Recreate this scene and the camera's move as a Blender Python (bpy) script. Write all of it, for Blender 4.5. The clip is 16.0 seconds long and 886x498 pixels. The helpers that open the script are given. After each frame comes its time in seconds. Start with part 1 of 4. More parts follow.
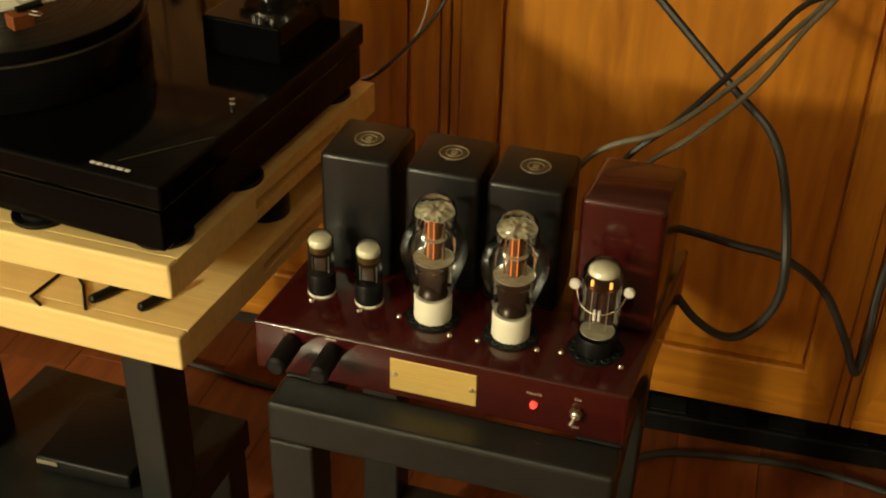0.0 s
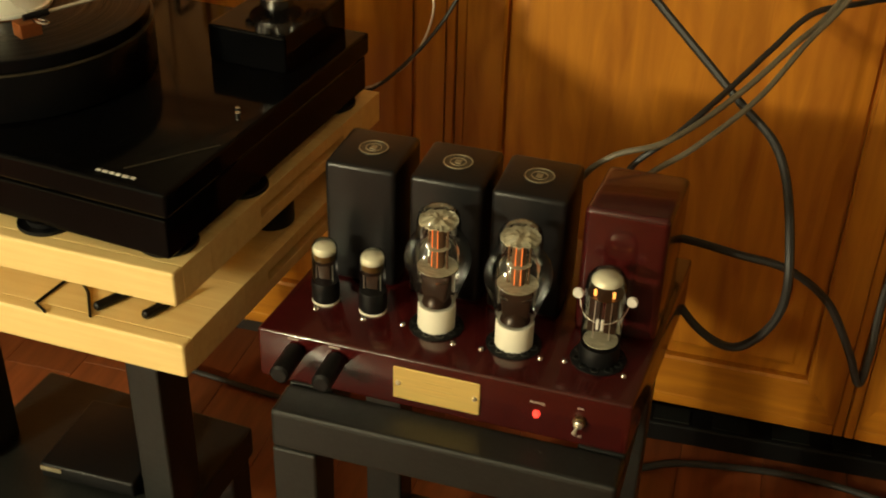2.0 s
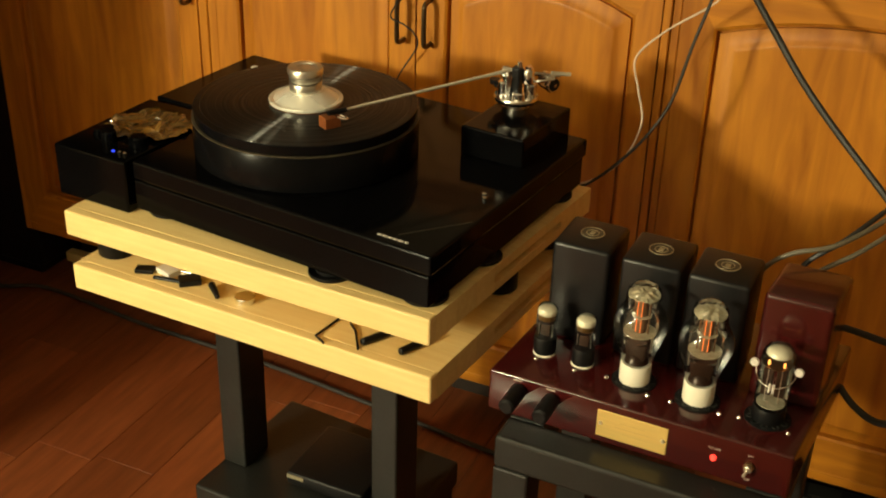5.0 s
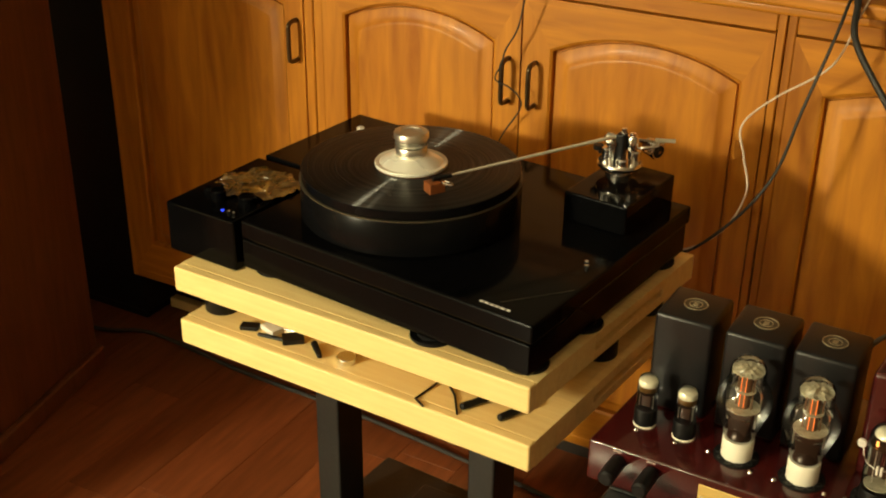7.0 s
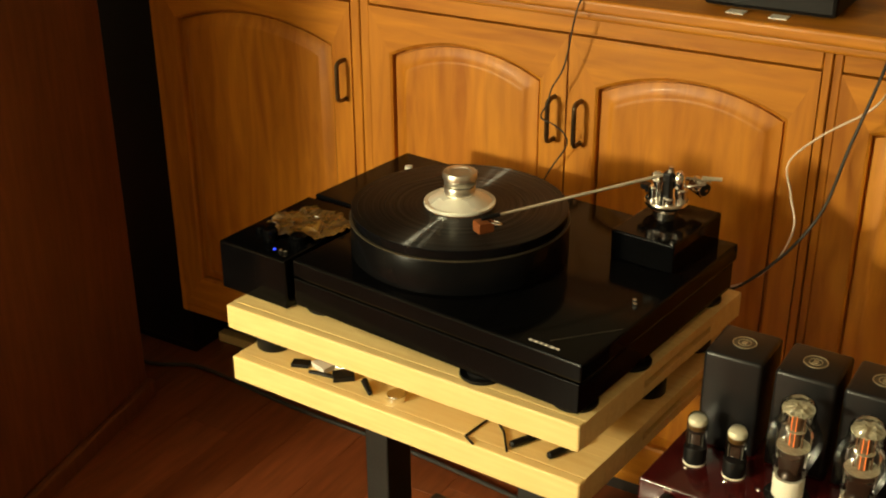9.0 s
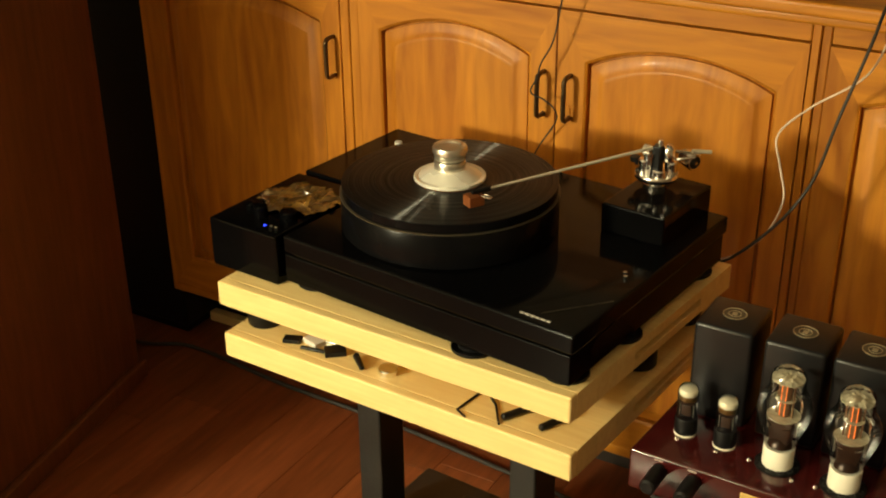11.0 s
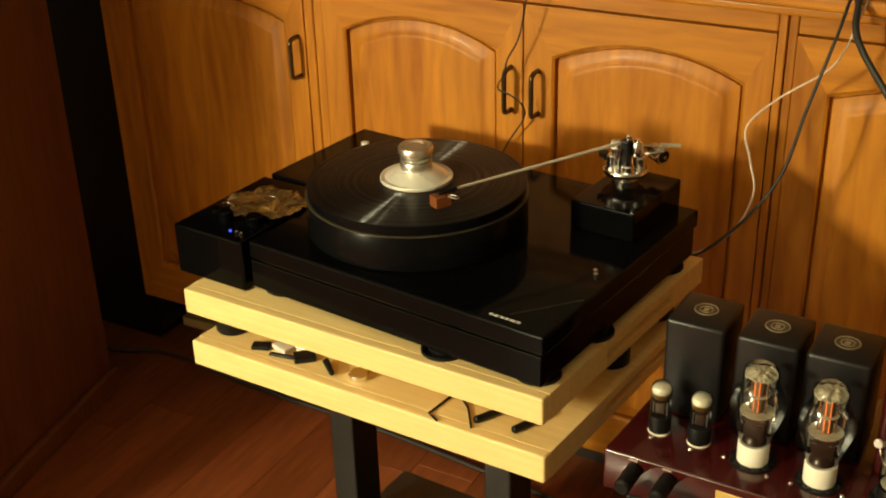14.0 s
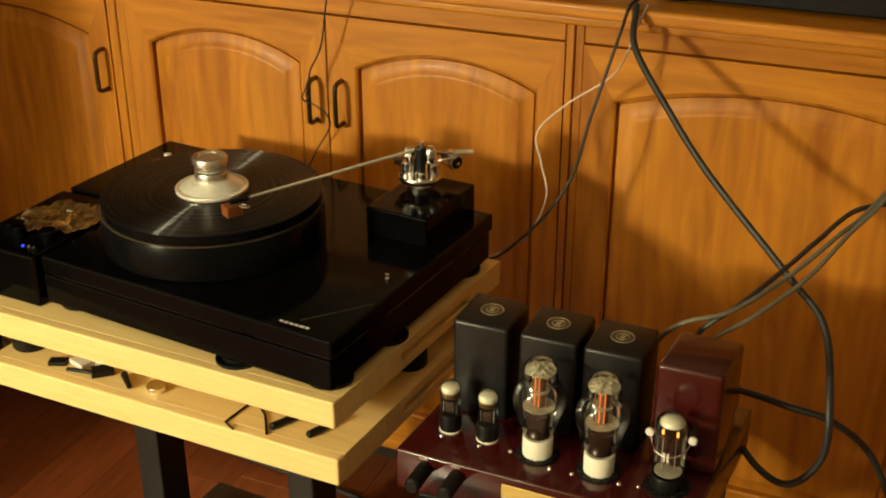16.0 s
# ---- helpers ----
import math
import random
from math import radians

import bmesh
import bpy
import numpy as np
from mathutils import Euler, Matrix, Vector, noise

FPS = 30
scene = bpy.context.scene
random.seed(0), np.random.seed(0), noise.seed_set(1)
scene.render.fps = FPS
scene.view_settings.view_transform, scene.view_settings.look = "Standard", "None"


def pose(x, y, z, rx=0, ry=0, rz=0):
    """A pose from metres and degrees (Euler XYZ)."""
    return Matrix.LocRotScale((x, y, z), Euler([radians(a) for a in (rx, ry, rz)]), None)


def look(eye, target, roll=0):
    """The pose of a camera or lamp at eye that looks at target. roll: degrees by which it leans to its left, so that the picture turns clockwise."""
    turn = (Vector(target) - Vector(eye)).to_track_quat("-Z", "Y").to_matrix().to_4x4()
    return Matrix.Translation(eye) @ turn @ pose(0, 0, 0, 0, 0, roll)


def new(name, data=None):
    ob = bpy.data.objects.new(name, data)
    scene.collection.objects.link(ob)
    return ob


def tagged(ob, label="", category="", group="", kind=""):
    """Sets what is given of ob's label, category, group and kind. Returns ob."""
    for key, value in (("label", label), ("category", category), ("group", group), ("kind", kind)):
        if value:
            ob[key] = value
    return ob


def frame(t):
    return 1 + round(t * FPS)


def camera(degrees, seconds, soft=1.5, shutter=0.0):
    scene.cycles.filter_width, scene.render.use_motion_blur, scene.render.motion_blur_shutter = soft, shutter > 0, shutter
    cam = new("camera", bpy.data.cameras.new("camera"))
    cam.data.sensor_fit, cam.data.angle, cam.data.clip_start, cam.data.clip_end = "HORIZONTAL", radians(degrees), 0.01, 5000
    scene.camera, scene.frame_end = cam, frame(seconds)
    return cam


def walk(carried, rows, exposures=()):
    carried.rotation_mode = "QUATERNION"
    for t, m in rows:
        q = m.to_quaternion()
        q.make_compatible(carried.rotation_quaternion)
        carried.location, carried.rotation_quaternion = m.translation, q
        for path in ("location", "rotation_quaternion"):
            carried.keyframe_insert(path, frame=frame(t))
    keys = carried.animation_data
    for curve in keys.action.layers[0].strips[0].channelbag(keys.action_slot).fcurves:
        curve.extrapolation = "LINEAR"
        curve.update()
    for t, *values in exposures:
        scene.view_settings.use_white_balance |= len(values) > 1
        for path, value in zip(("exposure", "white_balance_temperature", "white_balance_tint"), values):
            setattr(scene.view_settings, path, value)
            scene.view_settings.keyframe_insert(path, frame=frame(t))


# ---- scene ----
cam = camera(40.6, 16.0, soft=2.0)
PATH = [
    (0, (0.1249, 0.1467, 1.2499), (-0.2718, 1.6208, 0.2516), 1.49),
    (0.5, (0.1233, 0.1454, 1.2453), (-0.2759, 1.6236, 0.2540), 1.56),
    (1, (0.1236, 0.1459, 1.2466), (-0.2890, 1.6184, 0.2523), 1.16),
    (1.5, (0.1234, 0.1464, 1.2495), (-0.2822, 1.6221, 0.2571), 1.36),
    (2, (0.1267, 0.1437, 1.2507), (-0.2795, 1.6237, 0.2650), 1.58),
    (2.5, (0.1244, 0.1426, 1.2504), (-0.2769, 1.6263, 0.2683), 1.92),
    (3, (0.1208, 0.1408, 1.2537), (-0.2868, 1.6233, 0.2723), 2.26),
    (3.5, (0.1111, 0.1396, 1.2531), (-0.3160, 1.6280, 0.2890), 2.61),
    (4, (0.1252, 0.0617, 1.2941), (-0.3854, 1.5405, 0.3563), 1.78),
    (4.5, (0.1408, -0.0706, 1.3582), (-0.4271, 1.4103, 0.4576), 1.95),
    (5, (0.1417, -0.1279, 1.3775), (-0.5078, 1.3345, 0.5020), 1.75),
    (7.5, (0.1244, -0.1271, 1.4133), (-0.6726, 1.2929, 0.5914), 0.90),
    (8, (0.1239, -0.1286, 1.4139), (-0.6821, 1.2855, 0.5908), 1.09),
    (8.5, (0.1218, -0.1393, 1.4302), (-0.6855, 1.2811, 0.6192), -0.03),
    (9, (0.1225, -0.1439, 1.4294), (-0.7283, 1.2663, 0.6455), -0.35),
    (11.5, (0.1259, -0.1480, 1.4173), (-0.7004, 1.2568, 0.5983), -0.88),
    (12, (0.1238, -0.1454, 1.4129), (-0.6967, 1.2559, 0.5823), -1.23),
    (12.5, (0.1241, -0.1296, 1.4110), (-0.6944, 1.2650, 0.5671), -1.51),
    (13, (0.1256, -0.1169, 1.4133), (-0.6904, 1.2836, 0.5768), -1.75),
    (13.5, (0.1247, -0.1158, 1.4145), (-0.6794, 1.2953, 0.5841), -1.59),
    (14, (0.1281, -0.1193, 1.4210), (-0.6770, 1.2978, 0.6021), -1.61),
    (14.5, (0.1376, -0.1237, 1.4201), (-0.6612, 1.3023, 0.6105), -1.59),
    (15, (0.1546, -0.1250, 1.4197), (-0.6127, 1.3216, 0.6162), -1.36),
    (15.5, (0.1820, -0.1147, 1.4217), (-0.5253, 1.3621, 0.6182), -0.80),
    (16, (0.2238, -0.1021, 1.4243), (-0.4001, 1.4113, 0.6196), 0.06),
]
walk(cam, [(t, look(eye, target, roll)) for t, eye, target, roll in PATH], [(0.0, -0.22), (3.5, -0.18), (5.0, 0.0), (7.5, 0.10), (14.0, 0.12), (16.0, 0.04)])

# ---- light ----
world = bpy.data.worlds.new("room_air")
world.use_nodes = True
world.node_tree.nodes["Background"].inputs[0].default_value = (1.0, 0.7, 0.4, 1)
world.node_tree.nodes["Background"].inputs[1].default_value = 0.02
scene.world = world
WARM = (1.0, 0.90, 0.56)
# a cluster of small bulbs behind the camera
for dx, dy, dz in ((0.0, 0.0, 0.10), (-0.13, 0.05, 0.0), (0.13, -0.05, 0.0), (-0.07, -0.11, -0.05), (0.07, 0.11, -0.05)):
    bulb_data = bpy.data.lights.new("chandelier_bulb", "POINT")
    bulb_data.energy, bulb_data.color, bulb_data.shadow_soft_size = 66.0, WARM, 0.05
    bulb = new("chandelier_bulb", bulb_data)
    bulb.location = (-1.86 + dx, -1.48 + dy, 1.38 + dz)
# unseen lamp farther back, added to lift the shadows
fill_data = bpy.data.lights.new("fill_lamp", "POINT")
fill_data.energy, fill_data.color, fill_data.shadow_soft_size = 50.0, WARM, 0.14
fill_lamp = new("fill_lamp", fill_data)
fill_lamp.location = (-1.30, -1.95, 1.95)


# ---- materials ----
def rgba(c):
    return (*c, 1)


def material(name, color, rough=0.5, metal=0.0, vary=0.12, scale=30.0, bump=0.0, stretch=(1, 1, 1), coat=0.0, tones=None, random_tone=0.0, spec=0.5, distort=0.0, glued=0.0, figure=0.0):
    """A surface with grain at two scales, relief and uneven gloss."""
    m = bpy.data.materials.new(name)
    m.use_nodes = True
    t = m.node_tree
    n, l = t.nodes, t.links
    b = n["Principled BSDF"]
    co = n.new("ShaderNodeTexCoord")
    mp = n.new("ShaderNodeMapping")
    mp.inputs["Scale"].default_value = stretch
    l.new(co.outputs["Object"], mp.inputs["Vector"])
    fine, broad = n.new("ShaderNodeTexNoise"), n.new("ShaderNodeTexNoise")
    fine.inputs["Scale"].default_value, fine.inputs["Detail"].default_value = scale, 6
    broad.inputs["Scale"].default_value, broad.inputs["Detail"].default_value = scale / 7, 3
    for x in (fine, broad):
        x.inputs["Distortion"].default_value = distort
        l.new(mp.outputs[0], x.inputs["Vector"])
    mix = n.new("ShaderNodeMath")
    mix.operation = "MULTIPLY_ADD"
    mix.inputs[1].default_value = 0.55
    l.new(fine.outputs["Fac"], mix.inputs[0])
    half = n.new("ShaderNodeMath")
    half.operation = "MULTIPLY"
    half.inputs[1].default_value = 0.45
    l.new(broad.outputs["Fac"], half.inputs[0])
    l.new(half.outputs[0], mix.inputs[2])
    ramp = n.new("ShaderNodeValToRGB")
    lo, hi = tones or ([c * (1 - vary) for c in color], [min(1, c * (1 + vary)) for c in color])
    ramp.color_ramp.elements[0].position, ramp.color_ramp.elements[0].color = 0.32, rgba(lo)
    ramp.color_ramp.elements[1].position, ramp.color_ramp.elements[1].color = 0.68, rgba(hi)
    tone_in = mix.outputs[0]
    if figure:
        # growth rings cut lengthwise, drawn out along the grain
        wave, shift, amount = n.new("ShaderNodeTexWave"), n.new("ShaderNodeMath"), n.new("ShaderNodeMath")
        far = n.new("ShaderNodeMapping")
        far.inputs["Scale"].default_value = tuple(0.30 if k < 1 else 1.0 for k in stretch)
        l.new(co.outputs["Object"], far.inputs["Vector"])
        l.new(far.outputs[0], wave.inputs["Vector"])
        wave.wave_type, wave.bands_direction = "BANDS", ("X" if stretch[0] >= 1 else "Z")
        wave.inputs["Scale"].default_value, wave.inputs["Distortion"].default_value = 11.0, 20.0
        wave.inputs["Detail"].default_value, wave.inputs["Detail Scale"].default_value = 3.5, 0.50
        shift.operation, amount.operation = "SUBTRACT", "MULTIPLY_ADD"
        shift.inputs[1].default_value, amount.inputs[1].default_value = 0.5, figure
        l.new(wave.outputs["Fac"], shift.inputs[0])
        l.new(shift.outputs[0], amount.inputs[0])
        l.new(tone_in, amount.inputs[2])
        tone_in = amount.outputs[0]
    l.new(tone_in, ramp.inputs[0])
    out = ramp.outputs[0]
    if random_tone:
        info, hsv = n.new("ShaderNodeObjectInfo"), n.new("ShaderNodeHueSaturation")
        rng = n.new("ShaderNodeMapRange")
        rng.inputs["To Min"].default_value, rng.inputs["To Max"].default_value = 1 - random_tone, 1 + random_tone
        l.new(info.outputs["Random"], rng.inputs["Value"])
        l.new(rng.outputs[0], hsv.inputs["Value"])
        l.new(out, hsv.inputs["Color"])
        out = hsv.outputs[0]
    if glued:
        # boards about 7 cm wide, each of its own tone
        sep, div, flo, wn, tone, hs = (n.new("ShaderNode" + k) for k in ("SeparateXYZ", "Math", "Math", "TexWhiteNoise", "MapRange", "HueSaturation"))
        div.operation, flo.operation, wn.noise_dimensions = "MULTIPLY", "FLOOR", "1D"
        div.inputs[1].default_value = 14.3
        tone.inputs["To Min"].default_value, tone.inputs["To Max"].default_value = 1 - glued, 1 + glued
        l.new(co.outputs["Object"], sep.inputs[0])
        l.new(sep.outputs["X"], div.inputs[0])
        l.new(div.outputs[0], flo.inputs[0])
        l.new(flo.outputs[0], wn.inputs["W"])
        l.new(wn.outputs["Value"], tone.inputs["Value"])
        l.new(tone.outputs[0], hs.inputs["Value"])
        l.new(out, hs.inputs["Color"])
        out = hs.outputs[0]
    l.new(out, b.inputs["Base Color"])
    rr = n.new("ShaderNodeMapRange")
    rr.inputs["To Min"].default_value, rr.inputs["To Max"].default_value = rough * 0.8, min(1, rough * 1.25)
    l.new(broad.outputs["Fac"], rr.inputs["Value"])
    l.new(rr.outputs[0], b.inputs["Roughness"])
    b.inputs["Metallic"].default_value = metal
    b.inputs["Specular IOR Level"].default_value = spec
    b.inputs["Coat Weight"].default_value, b.inputs["Coat Roughness"].default_value = coat, 0.06
    if bump:
        bp = n.new("ShaderNodeBump")
        bp.inputs["Strength"].default_value, bp.inputs["Distance"].default_value = bump, 0.001
        l.new(fine.outputs["Fac"], bp.inputs["Height"])
        l.new(bp.outputs[0], b.inputs["Normal"])
    return m


def glow(name, color, strength):
    m = bpy.data.materials.new(name)
    m.use_nodes = True
    b = m.node_tree.nodes["Principled BSDF"]
    b.inputs["Base Color"].default_value = rgba(color)
    b.inputs["Emission Color"].default_value, b.inputs["Emission Strength"].default_value = rgba(color), strength
    return m


def thin_glass(name, tint=(1, 1, 1)):
    """Blown glass of a valve: clear, with a mirror gloss that grows towards the rim."""
    m = bpy.data.materials.new(name)
    m.use_nodes = True
    n, l = m.node_tree.nodes, m.node_tree.links
    n.remove(n["Principled BSDF"])
    clear, gloss, mix, fr = n.new("ShaderNodeBsdfTransparent"), n.new("ShaderNodeBsdfGlossy"), n.new("ShaderNodeMixShader"), n.new("ShaderNodeFresnel")
    clear.inputs[0].default_value, gloss.inputs["Roughness"].default_value = rgba(tint), 0.09
    fr.inputs[0].default_value = 1.62
    l.new(fr.outputs[0], mix.inputs[0])
    l.new(clear.outputs[0], mix.inputs[1])
    l.new(gloss.outputs[0], mix.inputs[2])
    l.new(mix.outputs[0], n["Material Output"].inputs[0])
    return m


OAK_V = material("oak_upright_grain", (0.5, 0.26, 0.07), 0.44, scale=11, stretch=(4.5, 4.5, 0.5), bump=0.35, coat=0.03, spec=0.35, figure=0.045, tones=((0.318, 0.100, 0.007), (0.602, 0.235, 0.017)), random_tone=0.07, distort=0.7)
OAK_PANEL = material("oak_panel_grain", (0.5, 0.26, 0.07), 0.44, scale=8, stretch=(4.0, 4.0, 0.55), bump=0.35, coat=0.03, spec=0.35, figure=0.055, tones=((0.327, 0.101, 0.007), (0.619, 0.242, 0.017)), random_tone=0.05, distort=1.2, glued=0.055)
OAK_H = material("oak_level_grain", (0.5, 0.26, 0.07), 0.44, scale=11, stretch=(0.5, 4.5, 4.5), bump=0.35, coat=0.03, spec=0.35, figure=0.05, tones=((0.336, 0.106, 0.007), (0.619, 0.244, 0.017)), random_tone=0.06, distort=0.7)
OAK_DARK = material("dark_stained_board", (0.08, 0.026, 0.010), 0.42, scale=14, stretch=(5, 5, 0.5), bump=0.2, tones=((0.10, 0.031, 0.012), (0.19, 0.064, 0.023)))
BAMBOO = material("pale_maple", (0.74, 0.55, 0.28), 0.38, scale=22, stretch=(0.5, 6, 6), bump=0.10, tones=((0.82, 0.58, 0.22), (0.95, 0.74, 0.33)), random_tone=0.045)
FLOOR_WOOD = material("red_brown_floorboard", (0.22, 0.06, 0.02), 0.34, scale=9, stretch=(7, 0.8, 7), bump=0.12, coat=0.12, tones=((0.1204, 0.0292, 0.0086), (0.2580, 0.0731, 0.0224)), random_tone=0.15)
GAP = material("dark_joint_and_shade", (0.02, 0.012, 0.008), 0.9)
LACQUER = material("black_piano_lacquer", (0.0022, 0.0022, 0.0025), 0.10, vary=0.3, scale=60, spec=0.09)
MATT_BLACK = material("matt_black_paint", (0.006, 0.006, 0.0065), 0.40, vary=0.25, scale=140, bump=0.2, spec=0.25)
CAN_BLACK = material("satin_black_enamel", (0.0060, 0.0060, 0.0068), 0.36, spec=0.4, vary=0.2, scale=220, bump=0.12)
STEEL_BLACK = material("black_powder_coated_steel", (0.011, 0.012, 0.011), 0.42, vary=0.3, scale=160, bump=0.35)
# scuffs through the paint
_n, _l = STEEL_BLACK.node_tree.nodes, STEEL_BLACK.node_tree.links
_b = _n["Principled BSDF"]
_tex, _ramp, _mix = _n.new("ShaderNodeTexNoise"), _n.new("ShaderNodeValToRGB"), _n.new("ShaderNodeMixRGB")
_tex.inputs["Scale"].default_value, _tex.inputs["Detail"].default_value, _tex.inputs["Roughness"].default_value = 24.0, 8.0, 0.75
_ramp.color_ramp.elements[0].position, _ramp.color_ramp.elements[1].position = 0.66, 0.72
_mix.inputs[2].default_value = (0.11, 0.115, 0.10, 1)
_from = _b.inputs["Base Color"].links[0].from_socket
_l.new(_n["Texture Coordinate"].outputs["Object"], _tex.inputs["Vector"])
_l.new(_tex.outputs["Fac"], _ramp.inputs[0])
_l.new(_ramp.outputs[0], _mix.inputs[0])
_l.new(_from, _mix.inputs[1])
_l.new(_mix.outputs[0], _b.inputs["Base Color"])
RUBBER = material("black_rubber", (0.004, 0.004, 0.0045), 0.45, spec=0.25, vary=0.2, scale=120, bump=0.2)
MAROON = material("maroon_lacquer", (0.046, 0.0045, 0.0042), 0.20, vary=0.2, scale=300, coat=0.55)
BRASS = material("brushed_brass", (0.74, 0.53, 0.17), 0.45, metal=0.35, scale=60, stretch=(0.3, 8, 8), bump=0.1, vary=0.1)
BRASS_FAINT = material("worn_brass_print", (0.60, 0.42, 0.13), 0.5, metal=0.3, vary=0.1, scale=60)
BRASS_DARK = material("aged_brass", (0.35, 0.27, 0.14), 0.4, metal=1.0, scale=300, vary=0.3)
CHROME = material("polished_chrome", (0.86, 0.85, 0.82), 0.16, metal=1.0, vary=0.05, scale=50)
STEEL = material("turned_steel", (0.94, 0.90, 0.80), 0.28, metal=0.95, vary=0.05, scale=80)
ARM_METAL = material("pale_satin_metal", (1.0, 0.95, 0.80), 0.24, metal=0.5, vary=0.05, scale=80, coat=0.4)
# paler and less metallic than turned steel: the skirt's reflections are in its colour
SKIRT_METAL = material("brightened_satin_steel", (0.98, 0.95, 0.84), 0.26, metal=0.40, vary=0.05, scale=60, coat=0.2)
BADGE = material("muted_badge_brass", (0.42, 0.37, 0.25), 0.4, metal=0.6, vary=0.2, scale=200)
BADGE_DARK = material("dark_badge_face", (0.10, 0.085, 0.055), 0.4, metal=0.5, vary=0.3, scale=300)
PLATTER_BLACK = material("black_acrylic", (0.0035, 0.0035, 0.004), 0.22, vary=0.2, scale=60, spec=0.10)
BRONZE = material("dark_bronze", (0.12, 0.08, 0.045), 0.35, metal=0.9, vary=0.3, scale=90)
WHITE_CERAMIC = material("cream_ceramic", (0.88, 0.84, 0.70), 0.4, vary=0.05, scale=60)
WHITE_PAPER = material("off_white_plastic", (0.75, 0.72, 0.66), 0.5, vary=0.06, scale=60)
GREY_PLATE = material("dark_valve_plate", (0.040, 0.022, 0.014), 0.30, metal=0.3, vary=0.3, scale=90)
MICA = material("frosted_mica", (0.50, 0.46, 0.33), 0.5, vary=0.4, scale=120, bump=0.6, stretch=(1, 3, 1))
GETTER_GOLD = material("golden_getter_edge", (0.26, 0.15, 0.045), 0.3, metal=0.7, vary=0.3, scale=120)
GETTER = material("silver_getter", (0.98, 0.92, 0.74), 0.20, metal=0.25, vary=0.08, scale=70)
CABLE_BLACK = material("black_cable_sheath", (0.022, 0.021, 0.020), 0.5, vary=0.25, scale=300, bump=0.3)
CABLE_GREY = material("grey_green_cable_sheath", (0.13, 0.11, 0.075), 0.45, vary=0.2, scale=400, bump=0.4)
CABLE_WHITE = material("white_wire_sheath", (0.72, 0.58, 0.46), 0.5, vary=0.08, scale=200)
AMBER = material("amber_wood", (0.20, 0.060, 0.015), 0.35, vary=0.2, scale=200)
WRAP = material("brown_wrapping_film", (0.11, 0.055, 0.010), 0.16, vary=0.85, scale=28, bump=0.4, coat=0.7)
WALL_PAINT = material("dim_wall_paint", (0.20, 0.155, 0.10), 0.8, vary=0.05, scale=8, bump=0.1)
CEILING_PAINT = material("pale_ceiling_paint", (0.46, 0.43, 0.37), 0.85, vary=0.03, scale=8)
LABEL_GREY = material("pale_print", (0.55, 0.48, 0.42), 0.5)
HEATER = material("heater_metal", (0.20, 0.11, 0.06), 0.4, metal=0.3, vary=0.3, scale=200)
GLASS = thin_glass("valve_glass", (0.95, 0.94, 0.91))
RED_LED = glow("red_indicator", (1.0, 0.05, 0.03), 2.2)
BLUE_LED = glow("blue_indicator", (0.02, 0.05, 1.0), 2.0)
FILAMENT = glow("orange_filament", (1.0, 0.24, 0.05), 0.8)
HOT = glow("yellow_hot_cathode", (1.0, 0.40, 0.08), 2.0)


def vinyl():
    """Pressed record: grooves run in rings, so the gloss is drawn out along the radius."""
    m = material("grooved_vinyl", (0.006, 0.006, 0.0065), 0.25, vary=0.15, scale=40, spec=0.08)
    n, l = m.node_tree.nodes, m.node_tree.links
    gloss, add, tan = n.new("ShaderNodeBsdfAnisotropic"), n.new("ShaderNodeAddShader"), n.new("ShaderNodeTangent")
    tan.direction_type, tan.axis = "RADIAL", "Z"
    # bands of louder and quieter grooves
    co, length, bands, tone = n.new("ShaderNodeTexCoord"), n.new("ShaderNodeVectorMath"), n.new("ShaderNodeTexNoise"), n.new("ShaderNodeValToRGB")
    length.operation, bands.noise_dimensions = "LENGTH", "1D"
    bands.inputs["Scale"].default_value, bands.inputs["Detail"].default_value, bands.inputs["Roughness"].default_value = 160.0, 5.0, 0.75
    tone.color_ramp.elements[0].position, tone.color_ramp.elements[0].color = 0.30, (0.008, 0.008, 0.008, 1)
    tone.color_ramp.elements[1].position, tone.color_ramp.elements[1].color = 0.72, (0.075, 0.075, 0.073, 1)
    l.new(co.outputs["Object"], length.inputs[0])
    l.new(length.outputs["Value"], bands.inputs["W"])
    l.new(bands.outputs["Fac"], tone.inputs[0])
    l.new(tone.outputs[0], gloss.inputs["Color"])
    gloss.inputs["Roughness"].default_value, gloss.inputs["Anisotropy"].default_value = 0.36, 0.86
    l.new(tan.outputs[0], gloss.inputs["Tangent"])
    l.new(n["Principled BSDF"].outputs[0], add.inputs[0])
    l.new(gloss.outputs[0], add.inputs[1])
    l.new(add.outputs[0], n["Material Output"].inputs[0])
    return m


VINYL = vinyl()


# ---- mesh helpers ----
def part(name, bm, mat, parent=None, label="", smooth=False):
    me = bpy.data.meshes.new(name)
    bmesh.ops.recalc_face_normals(bm, faces=bm.faces)
    bm.to_mesh(me)
    bm.free()
    me.materials.append(mat)
    if smooth:
        me.shade_smooth()
        me.set_sharp_from_angle(angle=radians(38))
    ob = new(name, me)
    if parent:
        ob.parent = parent
    if label:
        ob["label"] = label
    return ob


def thing(name, at, label, category, group="", kind="", turn=0.0):
    ob = new(name)
    ob.matrix_basis = pose(*at, 0, 0, turn)
    ob.empty_display_size = 0.02
    return tagged(ob, label, category, group, kind)


def bevel(bm, w, seg=2):
    bmesh.ops.bevel(bm, geom=bm.edges[:], offset=w, segments=seg, affect="EDGES", profile=0.5)


